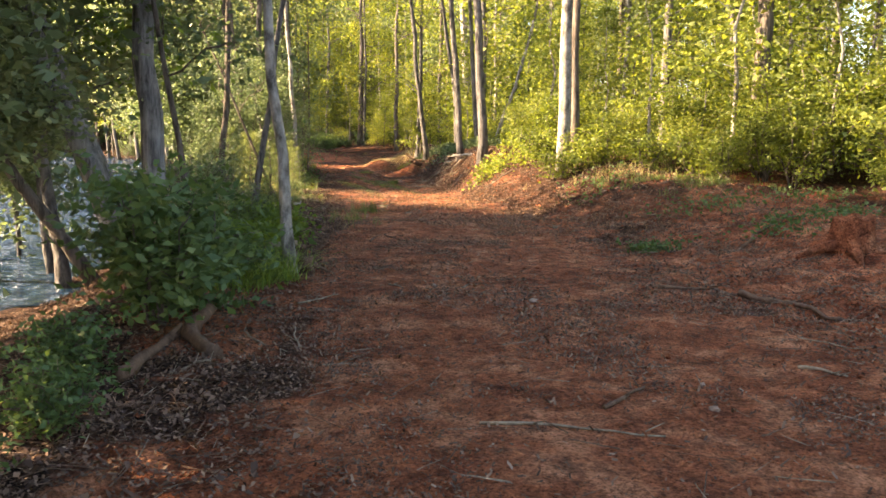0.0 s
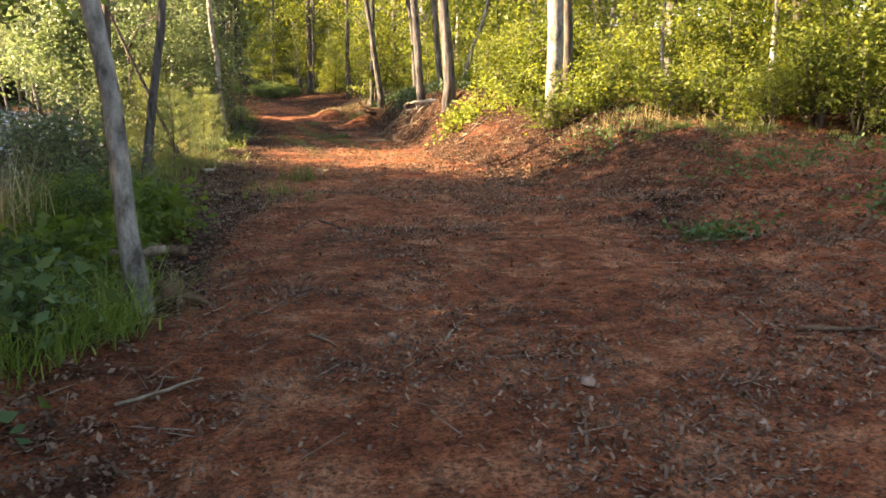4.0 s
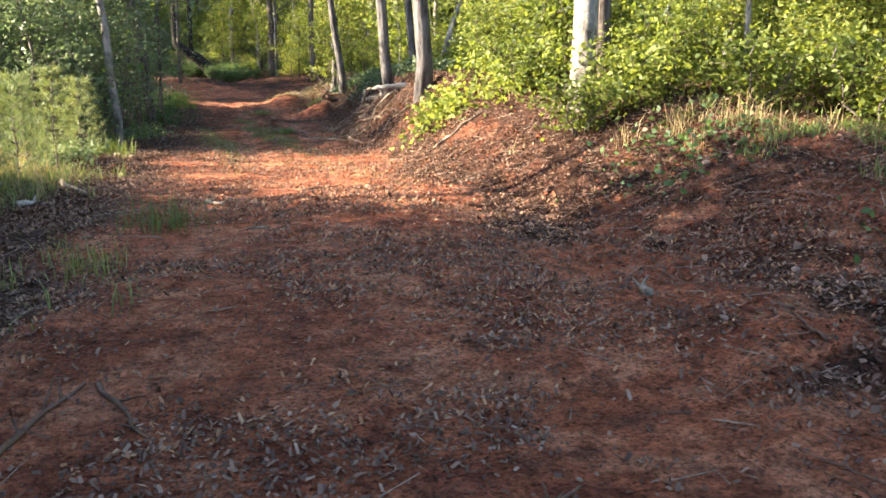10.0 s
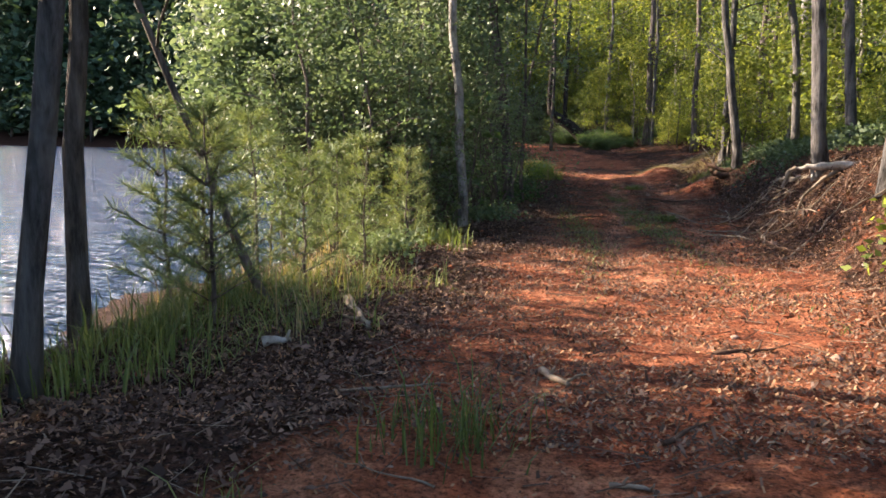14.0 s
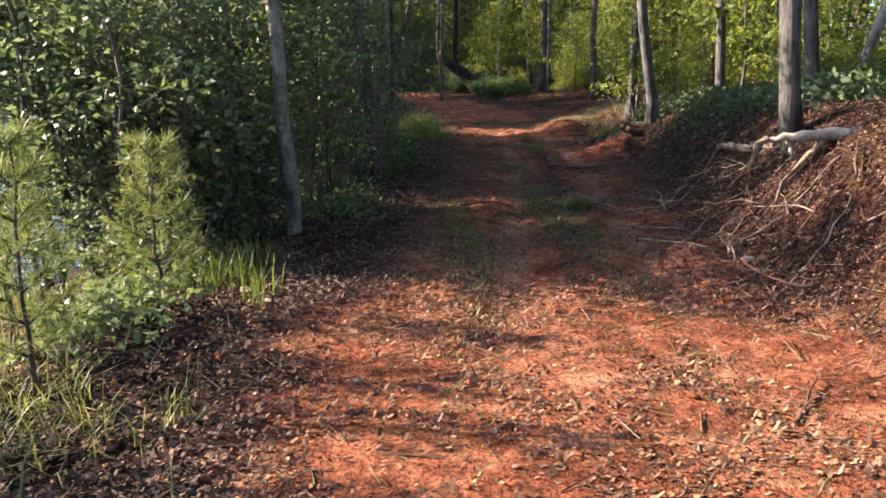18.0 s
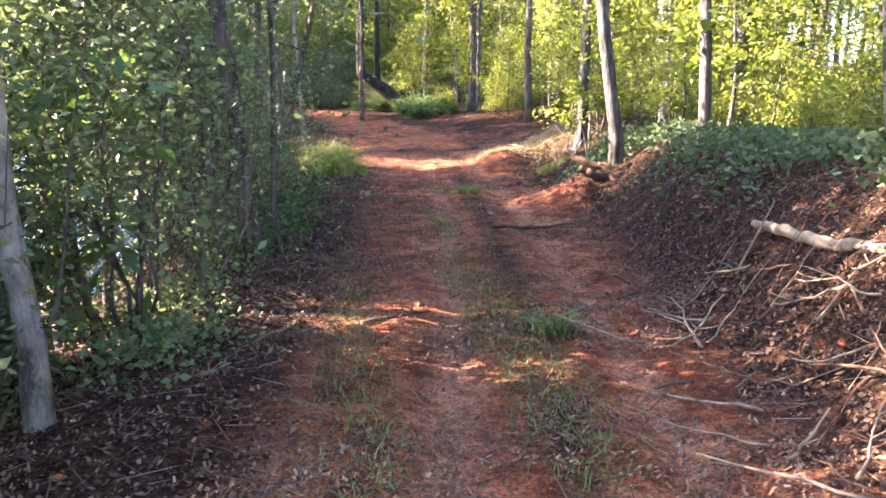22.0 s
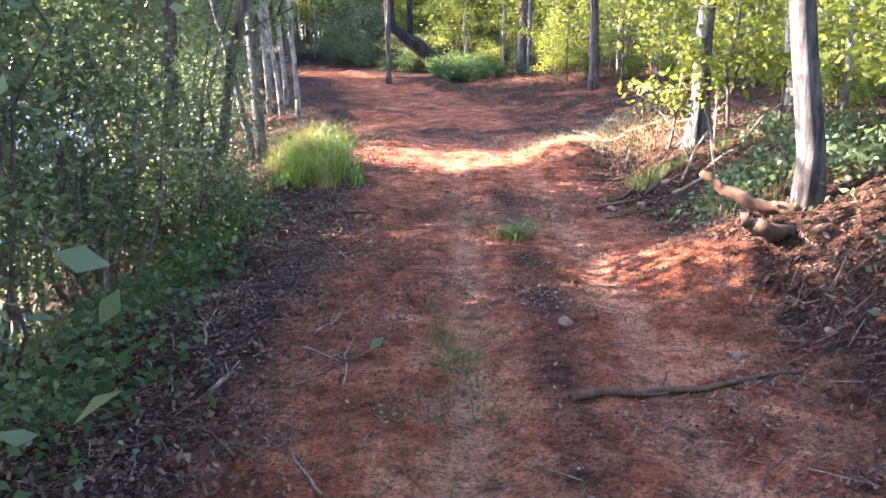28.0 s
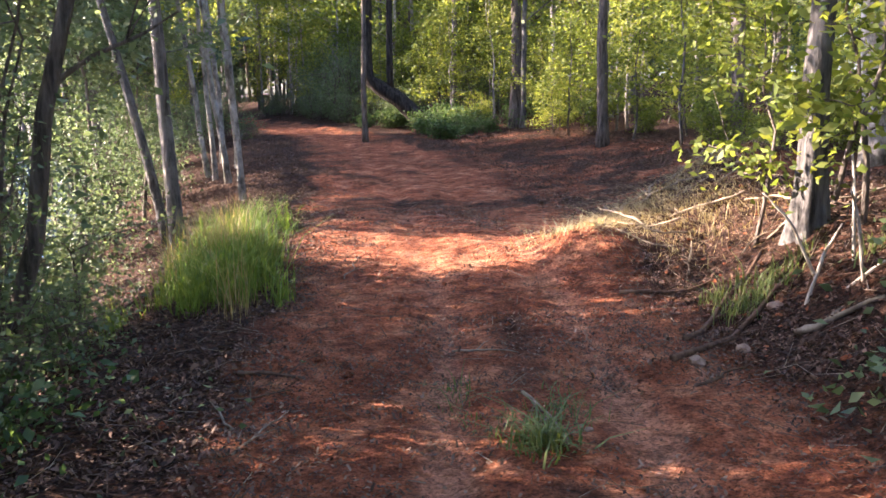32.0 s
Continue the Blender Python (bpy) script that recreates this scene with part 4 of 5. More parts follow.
for x, y, k, s in [(-2.6, 30.4, 1, 0.95), (-2.5, 32.3, 0, 0.9), (-2.3, 34.0, 1, 0.85), (-2.5, 38.6, 1, 0.9)]:
    plant(OVER[k], x, y, s, rz=rng.uniform(-12, 12), group="shore trees")
# far shore woods, joined: hundreds of trees too far off to pick apart
def far_wood():
    r = np.random.default_rng(90)
    trunks, crowns = [], []
    spots = []
    for i in range(46):
        y = -60 + i * 3.1 + r.uniform(-1.5, 1.5)
        spots.append((np.interp(min(y, 70), EDGE_Y, EDGE_X) - FAR_SHORE - 3 - r.uniform(0, 7), y, r.uniform(12, 17)))
    for i in range(250):
        x = -12 - 85 * i / 250 + r.uniform(-0.8, 0.8)
        back = r.uniform(-1.5, 10)
        h = r.uniform(4.0, 8.0) if back < 1.0 else r.uniform(11, 17)
        spots.append((x, np.interp(-x, [0, 15, 28, 45, 85, 120], [66, 72, 79, 83, 86, 86]) + back, h))
    for i in range(80):
        spots.append((-34 + i * 1.0 + r.uniform(-0.5, 0.5), 106 + r.uniform(0, 7), r.uniform(11, 17)))
    for x, y, h in spots:
        z = gz(x, y)
        trunks.append(tube([(x, y, z - 0.4), (x + r.normal() * 0.2, y, z + h * 0.5), (x, y, z + h * 0.92)], [0.022 * h, 0.016 * h, 0.004 * h], 6))
        n = 46
        tips = np.stack([r.normal(size=n) * 0.17 * h, r.normal(size=n) * 0.17 * h, h * (0.1 + 0.9 * r.uniform(0, 1, n))], 1)
        tips[:, :2] *= (1.15 - tips[:, 2:] / h * 0.75)
        crowns.append(leaf_quads(crown_points(tips, int(85 * h), 0.09 * h, r) + np.array([x, y, z]), 0.75, r))
    v, f = join(trunks)
    ob = tagged(new("far_wood"), "dark green wood in the distance round the lake", "wood", kind="stuff")
    part("trunk", mesh_of("trunk", v, f, BARK_DARK, True), ob)
    part("foliage", quads_mesh("foliage", np.concatenate(crowns), LEAF_FAR), ob)


far_wood()
# thicket at the right edge of the clearing
tr = np.random.default_rng(91)
for i in range(18):
    x, y = 7.9 + (i % 3) * 1.7 + tr.uniform(-0.5, 0.5), 11.0 + (i // 3) * 1.6 + tr.uniform(-0.5, 0.5)
    if x > right_line(y) + 0.3:
        plant(SUN_SHRUBS[i % 2], x, y, tr.uniform(0.9, 1.2), tr.uniform(0, 360), "understorey bushes")
        if i % 3 == 0:
            plant(SAPLINGS[1], x + 0.7, y + 0.4, tr.uniform(0.9, 1.1), tr.uniform(0, 360), "woodland saplings")
for p in SUN_SHRUBS + GREEN_SHRUBS + BARE_SHRUBS + DARK_SHRUBS + SAPLINGS + GREEN_SAPLINGS + PINES + TALL + SHORE + SHADE + OVER:
    for o in [*p.children_recursive, p]:
        bpy.data.objects.remove(o)


# ---- fallen wood, stones, stumps ----
def stick(x1, y1, x2, y2, rad=0.015, mat=BROWN_WOOD, lift=0.0, forks=2, label="", seed=None, lift2=None):
    r = np.random.default_rng(int(abs(x1 * 131 + y1 * 977 + x2 * 53) * 10) if seed is None else seed)
    L = math.hypot(x2 - x1, y2 - y1)
    n = 8
    p = bent_line((x1, y1, 0), (x2, y2, 0), n, L * 0.022, r)
    lifts = np.linspace(lift, lift if lift2 is None else lift2, n)
    z0 = gz(x1, y1)
    p[:, 2] = ground_z(p[:, 0], p[:, 1]) + rad * 0.7 + lifts
    ob = new("stick")
    ob.matrix_basis = pose(x1, y1, z0)
    p -= np.array([x1, y1, z0])
    v, f = tube(p, rad * np.linspace(1.0, 0.45, n) * r.uniform(0.85, 1.15, n), 7)
    part("stem", mesh_of("stem", v, f, mat, True), ob)
    for k in range(forks):
        i = int(r.integers(2, n - 1))
        a = math.atan2(p[i][1] - p[i - 1][1], p[i][0] - p[i - 1][0]) + r.choice([-1, 1]) * r.uniform(0.4, 1.1)
        m = min(L, 0.6) * r.uniform(0.12, 0.35)
        e = p[i] + np.array([math.cos(a) * m, math.sin(a) * m, 0.03 + rad])
        v, f = tube(bent_line(p[i], e, 4, m * 0.05, r), np.linspace(rad * 0.5, rad * 0.2, 4), 5)
        part("twig", mesh_of("twig", v, f, mat, True), ob)
    return tagged(ob, label or "fallen brown stick on the forest floor", "stick", "fallen sticks")


PALE_STICK = "weathered pale stick on fallen leaves"
for x1, y1, x2, y2, rad, mat in [
        (-1.18, 7.41, -0.34, 7.02, 0.01, DEAD_WOOD), (2.22, 10.12, 2.32, 8.92, 0.035, BROWN_WOOD), (1.54, 10.42, 2.37, 10.24, 0.018, BROWN_WOOD),
        (-0.46, 7.46, -0.06, 7.75, 0.015, BROWN_WOOD), (1.07, 7.85, 1.25, 7.62, 0.014, DEAD_WOOD), (3.64, 12.17, 4.9, 12.9, 0.022, BROWN_WOOD),
        (-3.06, 8.64, -2.71, 9.57, 0.05, BROWN_WOOD), (-2.77, 8.71, -2.49, 8.82, 0.012, DEAD_WOOD), (-0.9, 12.16, -0.68, 12.21, 0.015, BROWN_WOOD),
        (-0.24, 10.96, -0.06, 11.25, 0.01, DEAD_WOOD), (-0.89, 11.31, -0.8, 11.04, 0.01, DEAD_WOOD), (2.74, 13.28, 3.24, 12.7, 0.014, DEAD_WOOD),
        (2.67, 12.94, 3.45, 12.68, 0.014, DEAD_WOOD), (2.4, 15.0, 2.55, 15.3, 0.025, DEAD_WOOD), (0.49, 13.43, 0.46, 13.17, 0.009, BROWN_WOOD),
        (0.93, 13.31, 1.12, 13.4, 0.012, BROWN_WOOD), (-0.58, 14.16, -0.34, 14.71, 0.014, BROWN_WOOD), (-0.29, 14.69, -0.09, 14.14, 0.013, BROWN_WOOD),
        (-1.18, 16.79, -0.93, 16.2, 0.014, DEAD_WOOD), (3.0, 20.4, 3.7, 20.6, 0.02, DEAD_WOOD), (-1.18, 19.2, -1.03, 19.25, 0.03, WHITE_WOOD),
        (0.38, 18.9, 0.5, 18.62, 0.025, DEAD_WOOD), (-1.17, 16.96, -0.93, 16.57, 0.012, DEAD_WOOD), (0.59, 17.56, 0.75, 17.5, 0.013, DEAD_WOOD),
        (0.83, 17.93, 1.0, 18.13, 0.012, BROWN_WOOD), (-0.93, 20.28, -0.65, 19.59, 0.035, DEAD_WOOD), (1.33, 19.36, 1.69, 19.5, 0.014, BROWN_WOOD),
        (-0.55, 23.39, -0.3, 23.04, 0.025, DEAD_WOOD), (2.57, 23.32, 3.4, 23.8, 0.013, BROWN_WOOD), (2.79, 23.04, 3.5, 23.6, 0.013, DEAD_WOOD),
        (1.56, 23.97, 2.02, 24.42, 0.012, BROWN_WOOD), (3.3, 28.67, 3.3, 27.99, 0.014, BROWN_WOOD),
        (3.04, 27.77, 3.35, 28.06, 0.016, BROWN_WOOD), (1.01, 27.25, 1.52, 27.58, 0.016, BROWN_WOOD), (2.26, 26.93, 2.62, 27.48, 0.013, DEAD_WOOD),
        (2.6, 25.85, 2.83, 25.86, 0.012, BROWN_WOOD), (2.61, 31.32, 3.96, 31.62, 0.026, BROWN_WOOD), (3.06, 31.11, 3.15, 30.97, 0.01, BROWN_WOOD),
        (1.16, 32.26, 1.4, 32.01, 0.009, DEAD_WOOD), (1.44, 31.67, 1.46, 32.39, 0.009, DEAD_WOOD), (1.12, 34.51, 1.52, 34.69, 0.016, BROWN_WOOD),
        (0.59, 32.2, 0.52, 32.85, 0.012, DEAD_WOOD), (0.74, 31.61, 0.85, 31.92, 0.016, DEAD_WOOD), (4.2, 36.8, 5.3, 38.0, 0.025, BROWN_WOOD),
        (4.09, 38.06, 4.9, 38.01, 0.022, BROWN_WOOD), (1.14, 36.41, 1.57, 36.34, 0.016, BROWN_WOOD), (3.96, 36.37, 5.3, 37.3, 0.025, BROWN_WOOD),
        (4.8, 36.4, 5.2, 36.1, 0.03, DEAD_WOOD), (2.55, 36.91, 3.0, 36.72, 0.009, DEAD_WOOD), (2.89, 35.91, 3.02, 35.22, 0.012, DEAD_WOOD), (1.68, 39.11, 1.81, 40.21, 0.008, DEAD_WOOD)]:
    stick(x1, y1, x2, y2, rad, mat, forks=2 if rad < 0.03 else 1, label=PALE_STICK if mat is not BROWN_WOOD else "")

# loose sticks among the leaves on both sides
tr = np.random.default_rng(79)
count = 0
while count < 90:
    y = tr.uniform(7.5, 39)
    off, half = tr.choice([-1, -1, 1]) * tr.uniform(0.6, 2.2), float(np.interp(y, TRAIL_Y, TRAIL_W))
    x = float(np.interp(y, TRAIL_Y, TRAIL_X)) + off * half
    if x < np.interp(y, EDGE_Y, EDGE_X) + 2.2:
        continue
    a, L = tr.uniform(0, math.pi), tr.uniform(0.18, 0.6)
    pale = tr.uniform() < 0.4
    stick(x, y, x + math.cos(a) * L, y + math.sin(a) * L, tr.uniform(0.005, 0.011), DEAD_WOOD if pale else BROWN_WOOD, 0.0, 2, PALE_STICK if pale else "", 800 + count, tr.uniform(0, 0.05))
    count += 1

# tangle of roots and broken branches on the bank
tr = np.random.default_rng(77)
for k in range(46):
    x, y = tr.uniform(2.75, 3.9), tr.uniform(22.6, 27.2)
    a, L = tr.uniform(0, math.pi), tr.uniform(0.3, 1.0)
    stick(x, y, x + math.cos(a) * L * 0.7, y + math.sin(a) * L, tr.uniform(0.005, 0.011), DEAD_WOOD if k % 3 else BROWN_WOOD, tr.uniform(0, 0.08), 2, "broken root in a tangle on the bank", 700 + k, tr.uniform(0, 0.22))
for k in range(26):
    x, y = tr.uniform(4.6, 6.4), tr.uniform(38.0, 41.2)
    a, L = tr.uniform(0, math.pi), tr.uniform(0.4, 1.2)
    stick(x, y, x + math.cos(a) * L, y + math.sin(a) * L, tr.uniform(0.007, 0.016), DEAD_WOOD, tr.uniform(0, 0.1), 2, "dry twig on a heap of brushwood", 760 + k, tr.uniform(0, 0.25))


def log(points, radii, mat, label, name="log"):
    r = np.random.default_rng(len(points) * 7 + int(points[0][1] * 10))
    p = np.array(points, float)
    t = np.linspace(0, len(p) - 1, 4 * len(p))
    q = np.stack([np.interp(t, range(len(p)), p[:, c]) for c in range(3)], 1)
    q[1:-1] = (q[:-2] + 2 * q[1:-1] + q[2:]) / 4
    rr = np.interp(t, range(len(p)), radii) * r.uniform(0.8, 1.15, len(t))
    q[1:-1] += r.normal(size=(len(t) - 2, 3)) * np.mean(radii) * 0.16
    ob = new(name)
    o = q[0].copy()
    ob.matrix_basis = Matrix.Translation(o)
    v, f = tube(q - o, rr, 10, 0.13, r)
    part("trunk", mesh_of("trunk", v, f, mat, True), ob)
    return tagged(ob, label, "log"), q - o, o


def limb(parent, points, radii, mat):
    v, f = tube(points, radii, 7)
    part("branch", mesh_of("branch", v, f, mat, True), parent)


ob, q, o = log([(3.36, 24.76, 0.93), (3.6, 24.66, 0.95), (4.0, 24.56, 0.98), (4.5, 24.35, 1.0), (5.4, 24.1, 0.97)], [0.008, 0.045, 0.055, 0.06, 0.06], WHITE_WOOD, "bleached fallen log lying on the bank")
limb(ob, [(0.02, 0, 0), (-0.07, -0.05, -0.05), (-0.1, -0.1, -0.12), (-0.16, -0.13, -0.22)], [0.03, 0.032, 0.024, 0.014], DEAD_WOOD)
limb(ob, [(0.18, -0.02, 0.02), (0.2, -0.05, -0.06), (0.16, -0.16, -0.14)], [0.03, 0.022, 0.012], WHITE_WOOD)
limb(ob, [(0.5, -0.1, 0.0), (0.25, -0.25, -0.1), (0.0, -0.4, -0.3), (-0.1, -0.5, -0.5)], [0.025, 0.02, 0.017, 0.01], DEAD_WOOD)
limb(ob, [(0.9, -0.1, 0.0), (0.6, -0.5, -0.15), (0.35, -0.8, -0.4)], [0.03, 0.022, 0.012], DEAD_WOOD)
log([(4.02, 27.6, 0.6), (3.95, 27.0, 0.64), (3.87, 26.4, 0.68), (3.9, 25.8, 0.76)], [0.028, 0.045, 0.05, 0.045], DEAD_WOOD, "weathered pale log half sunk into the bank")
log([(-1.64, 12.9, 0.37), (-2.2, 12.88, 0.35), (-2.75, 12.85, 0.33), (-3.0, 12.8, gz(-3.0, 12.8) + 0.03)], [0.035, 0.045, 0.045, 0.04], DEAD_WOOD, "pale fallen log lying beside a tree")
log([(-1.5, 13.4, gz(-1.5, 13.4) + 0.07), (-1.9, 13.5, gz(-1.9, 13.5) + 0.08), (-2.5, 13.6, gz(-2.5, 13.6) + 0.06)], [0.035, 0.05, 0.05], BROWN_WOOD, "brown half-rotten log at the trail's edge")
log([(-2.5, 8.9, gz(-2.5, 8.9) + 0.02), (-2.7, 9.4, gz(-2.7, 9.4) + 0.06), (-2.55, 9.95, gz(-2.55, 9.95) + 0.05)], [0.05, 0.06, 0.05], BROWN_WOOD, "half-buried curved root under a bush", "root")
log([(4.85, 33.45, 0.36), (4.74, 33.45, 0.42), (4.5, 33.6, 0.44), (4.3, 33.8, 0.54), (4.17, 33.9, 0.64)], [0.04, 0.055, 0.062, 0.05, 0.028], BROWN_WOOD, "thick brown root torn out of the bank", "root")
log([(4.62, 33.25, 0.3), (4.39, 33.12, 0.34), (4.22, 33.18, 0.41)], [0.05, 0.065, 0.06], BROWN_WOOD, "broken brown stub of a root in red clay", "root")
log([(0.14, 34.75, 0.76), (-0.23, 34.77, 0.75), (-0.75, 34.75, 0.58), (-0.9, 34.66, gz(-0.9, 34.66))], [0.012, 0.016, 0.018, 0.022], WHITE_WOOD, "bleached bent branch sticking out of a bush", "branch")
for k, (x, y, dx, dy, h) in enumerate([(5.0, 36.7, 0.35, 0.2, 0.55), (5.2, 36.9, -0.4, 0.1, 0.6), (5.1, 36.6, 0.6, -0.2, 0.4), (5.4, 36.8, 0.1, 0.3, 0.75), (5.3, 36.5, -0.2, -0.1, 0.65), (5.6, 36.6, 0.5, 0.1, 0.45)]):
    log([(x, y, gz(x, y) - 0.05), (x + dx * 0.5, y + dy * 0.5, gz(x, y) + h * 0.65), (x + dx, y + dy, gz(x, y) + h)], [0.014, 0.011, 0.006], WHITE_WOOD, "bleached dead branch standing in brushwood", "branch")


def stump(x, y, h, rad, mat, label, lobes=5, seed=1):
    """A broken stump with root flares and a ragged top."""
    r = np.random.default_rng(seed)
    ob = empty("stump", x, y)
    n, rings = 20, 9
    v, f = [], []
    ph = r.uniform(0, 6.28)
    for i in range(rings):
        t = i / (rings - 1)
        for k in range(n):
            a = 2 * math.pi * k / n
            flare = 1 + 0.55 * math.exp(-t * 5) * (0.6 + 0.4 * math.cos(lobes * a + ph)) + 0.1 * math.cos(lobes * a + ph)
            z = -0.15 + t * (h + 0.15) + (r.uniform(-0.12, 0.12) * h if i == rings - 1 else 0)
            v.append((rad * flare * (1 - 0.2 * t) * math.cos(a), rad * flare * (1 - 0.2 * t) * math.sin(a), z))
    for i in range(rings - 1):
        for k in range(n):
            j = (k + 1) % n
            f.append((i * n + k, i * n + j, (i + 1) * n + j, (i + 1) * n + k))
    v.append((0, 0, h * 0.82))
    for k in range(n):
        f.append(((rings - 1) * n + k, (rings - 1) * n + (k + 1) % n, len(v) - 1))
    part("trunk", mesh_of("trunk", v, f, mat, True), ob)
    for k in range(lobes):
        a = 2 * math.pi * k / lobes + r.uniform(-0.3, 0.3)
        L = rad * r.uniform(1.8, 3.0)
        p = [(math.cos(a) * rad * 0.8, math.sin(a) * rad * 0.8, 0.07), (math.cos(a) * L * 0.7, math.sin(a) * L * 0.7, 0.02), (math.cos(a) * L, math.sin(a) * L, -0.06)]
        vv, ff = tube(p, [rad * 0.3, rad * 0.18, rad * 0.06], 6)
        part("root", mesh_of("root", vv, ff, mat, True), ob)
    return tagged(ob, label, "stump")


tree("tree", 5.55, 37.75, (0.012, 0.02), 11, 0.21, BARK_GREY, LEAF_SUNNY, 71, 0.17, 16, 2.0, 2600, 0.11, "grey tree with a fluted flaring base", 0.008, spread=0.5, sides=24, flute=0.36)
stump(-1.62, 12.1, 0.16, 0.1, BROWN_WOOD, "rotten brown stump at the foot of a tree", 6, 5)
# a root ball of clay, built with the stump shape
stump(4.2, 11.0, 0.38, 0.26, CLAY, "root ball of red clay at the edge of the clearing", 6, 8)


def stone(x, y, s, seed, mat=STONE):
    r = np.random.default_rng(seed)
    bm = bmesh.new()
    bmesh.ops.create_icosphere(bm, subdivisions=2, radius=s)
    for w in bm.verts:
        w.co = Vector((w.co.x * 1.25, w.co.y, w.co.z * 0.75)) * (1 + r.uniform(-0.14, 0.14))
    me = bpy.data.meshes.new("stone")
    bm.to_mesh(me)
    bm.free()
    me.materials.append(mat)
    ob = new("stone", me)
    ob.matrix_basis = pose(x, y, gz(x, y) + s * 0.3, 0, 0, r.uniform(0, 360))
    return tagged(ob, "small pale stone on the clay", "stone", "stones")


for k, (x, y, s) in enumerate([(2.9, 23.78, 0.045), (2.82, 32.5, 0.045), (3.4, 22.2, 0.03), (4.3, 32.0, 0.024), (4.45, 31.8, 0.02), (4.1, 36.3, 0.05), (4.5, 36.5, 0.045), (4.9, 36.9, 0.05), (1.55, 19.8, 0.02), (0.15, 10.1, 0.035), (1.7, 29.0, 0.03), (2.2, 30.4, 0.025), (3.7, 31.9, 0.03)]):
    stone(x, y, s, 300 + k)
for k in range(40):
    x, y = rng.uniform(-1.5, 4.5), rng.uniform(7, 40)
    stone(x, y, rng.uniform(0.012, 0.03), 340 + k, CLAY if k % 2 else STONE)["label"] = "small clod on the trail"


# ---- ground cover ----
def stuff(name, mesh, label, category):
    return tagged(new(name, mesh), label, category, kind="stuff")


def grass_quads(x, y, n, h, r, lean=0.35, width=0.006):
    """Two-piece bent blades rooted at the points."""
    z = ground_z(x, y)
    base = np.stack([x, y, z - 0.01], 1)
    a = r.uniform(0, 2 * math.pi, n)
    hh = h * (0.3 + 0.95 * r.uniform(0, 1, n) ** 1.5)
    ld = np.abs(r.normal(size=n)) * lean * 1.7 * hh
    d = np.stack([np.cos(a) * ld, np.sin(a) * ld, 0 * a], 1)
    s = np.stack([-np.sin(a), np.cos(a), 0 * a], 1) * width * r.uniform(0.6, 1.3, n)[:, None]
    mid = base + d * 0.3 + np.stack([0 * a, 0 * a, hh * 0.6], 1)
    top = base + d + np.stack([0 * a, 0 * a, hh * 0.95], 1)
    return np.concatenate([np.stack([base - s, base + s, mid + s * 0.8, mid - s * 0.8], 1), np.stack([mid - s * 0.8, mid + s * 0.8, top + s * 0.1, top - s * 0.1], 1)])


def grass_patch(name, cx, cy, rx, ry, n, h, mat, label, seed, lean=0.35, width=0.006, clumps=0):
    r = np.random.default_rng(seed)
    if clumps:
        c = r.normal(size=(clumps, 2)) * 0.45
        p = c[r.integers(0, clumps, n)] + r.normal(size=(n, 2)) * 0.06 / max(rx, 0.2)
    else:
        p = r.normal(size=(n, 2)) * 0.5
    x, y = cx + p[:, 0] * rx, cy + p[:, 1] * ry
    return stuff(name, quads_mesh(name, grass_quads(x, y, n, h, r, lean, width), mat), label, "grass")


grass_patch("tall_grass", 0.6, 39.1, 0.6, 1.4, 4200, 0.42, GRASS_LUSH, "bright green tall grass at the water's edge", 1, 0.5, 0.0045, 46)
grass_patch("tall_grass", -2.3, 11.9, 0.7, 1.0, 2200, 0.28, GRASS_LUSH, "lush green grass on the shaded bank", 24, 0.7, 0.005, 40)
grass_patch("tall_grass", -2.4, 13.9, 0.8, 1.2, 2600, 0.5, GRASS_LUSH, "lush green grass behind a fallen log", 25, 0.6, 0.005, 44)
grass_patch("tall_grass", 0.2, 41.6, 0.6, 1.4, 1600, 0.45, GRASS_LUSH, "green tall grass among lakeside trees", 2, 0.5, 0.0045, 30)
grass_patch("dry_grass", 0.4, 39.7, 0.5, 1.5, 800, 0.62, GRASS_DRY, "dry straw-coloured grass among green blades", 3, 0.35, 0.003, 16)
grass_patch("tall_grass", -0.3, 35.0, 0.5, 1.0, 800, 0.28, GRASS_LUSH, "green grass on the lake bank", 4, 0.7, 0.0045, 22)
grass_patch("tall_grass", -1.4, 20.8, 0.9, 2.2, 2200, 0.2, GRASS, "green grass under the pine saplings", 5, 0.9, 0.004, 70)
grass_patch("tall_grass", -1.9, 19.0, 0.6, 1.5, 1300, 0.26, GRASS, "green grass at the lake edge", 6, 0.35, 0.005, 24)
grass_patch("dry_grass", -1.5, 20.9, 0.9, 2.2, 260, 0.38, GRASS_DRY, "yellowish grass at the lake edge", 7, 0.3, 0.004, 30)
grass_patch("tall_grass", -0.75, 23.6, 0.5, 0.9, 800, 0.26, GRASS, "green grass in front of lakeside bushes", 8, 0.35, 0.005, 20)
grass_patch("dry_grass", -2.9, 13.2, 0.35, 0.6, 1400, 0.75, GRASS_DRY, "dry tan grass clump on the lake bank", 9, 0.25, 0.004)
grass_patch("tall_grass", -2.3, 16.2, 0.9, 2.0, 2000, 0.3, GRASS, "yellow-green grass on the lake bank", 10, 0.35, 0.005, 40)
grass_patch("grass_tuft", 0.0, 17.9, 0.3, 0.3, 170, 0.26, GRASS, "small green grass tuft on fallen leaves", 11, 0.4, 0.004)
grass_patch("grass_tuft", -0.5, 16.3, 0.4, 1.0, 200, 0.18, GRASS, "sparse green grass on fallen leaves", 12, 0.4, 0.004, 10)
grass_patch("grass_strip", 1.98, 26.6, 0.3, 4.5, 3200, 0.06, GRASS, "thin grass along the middle of the trail", 13, 0.9, 0.004, 120)
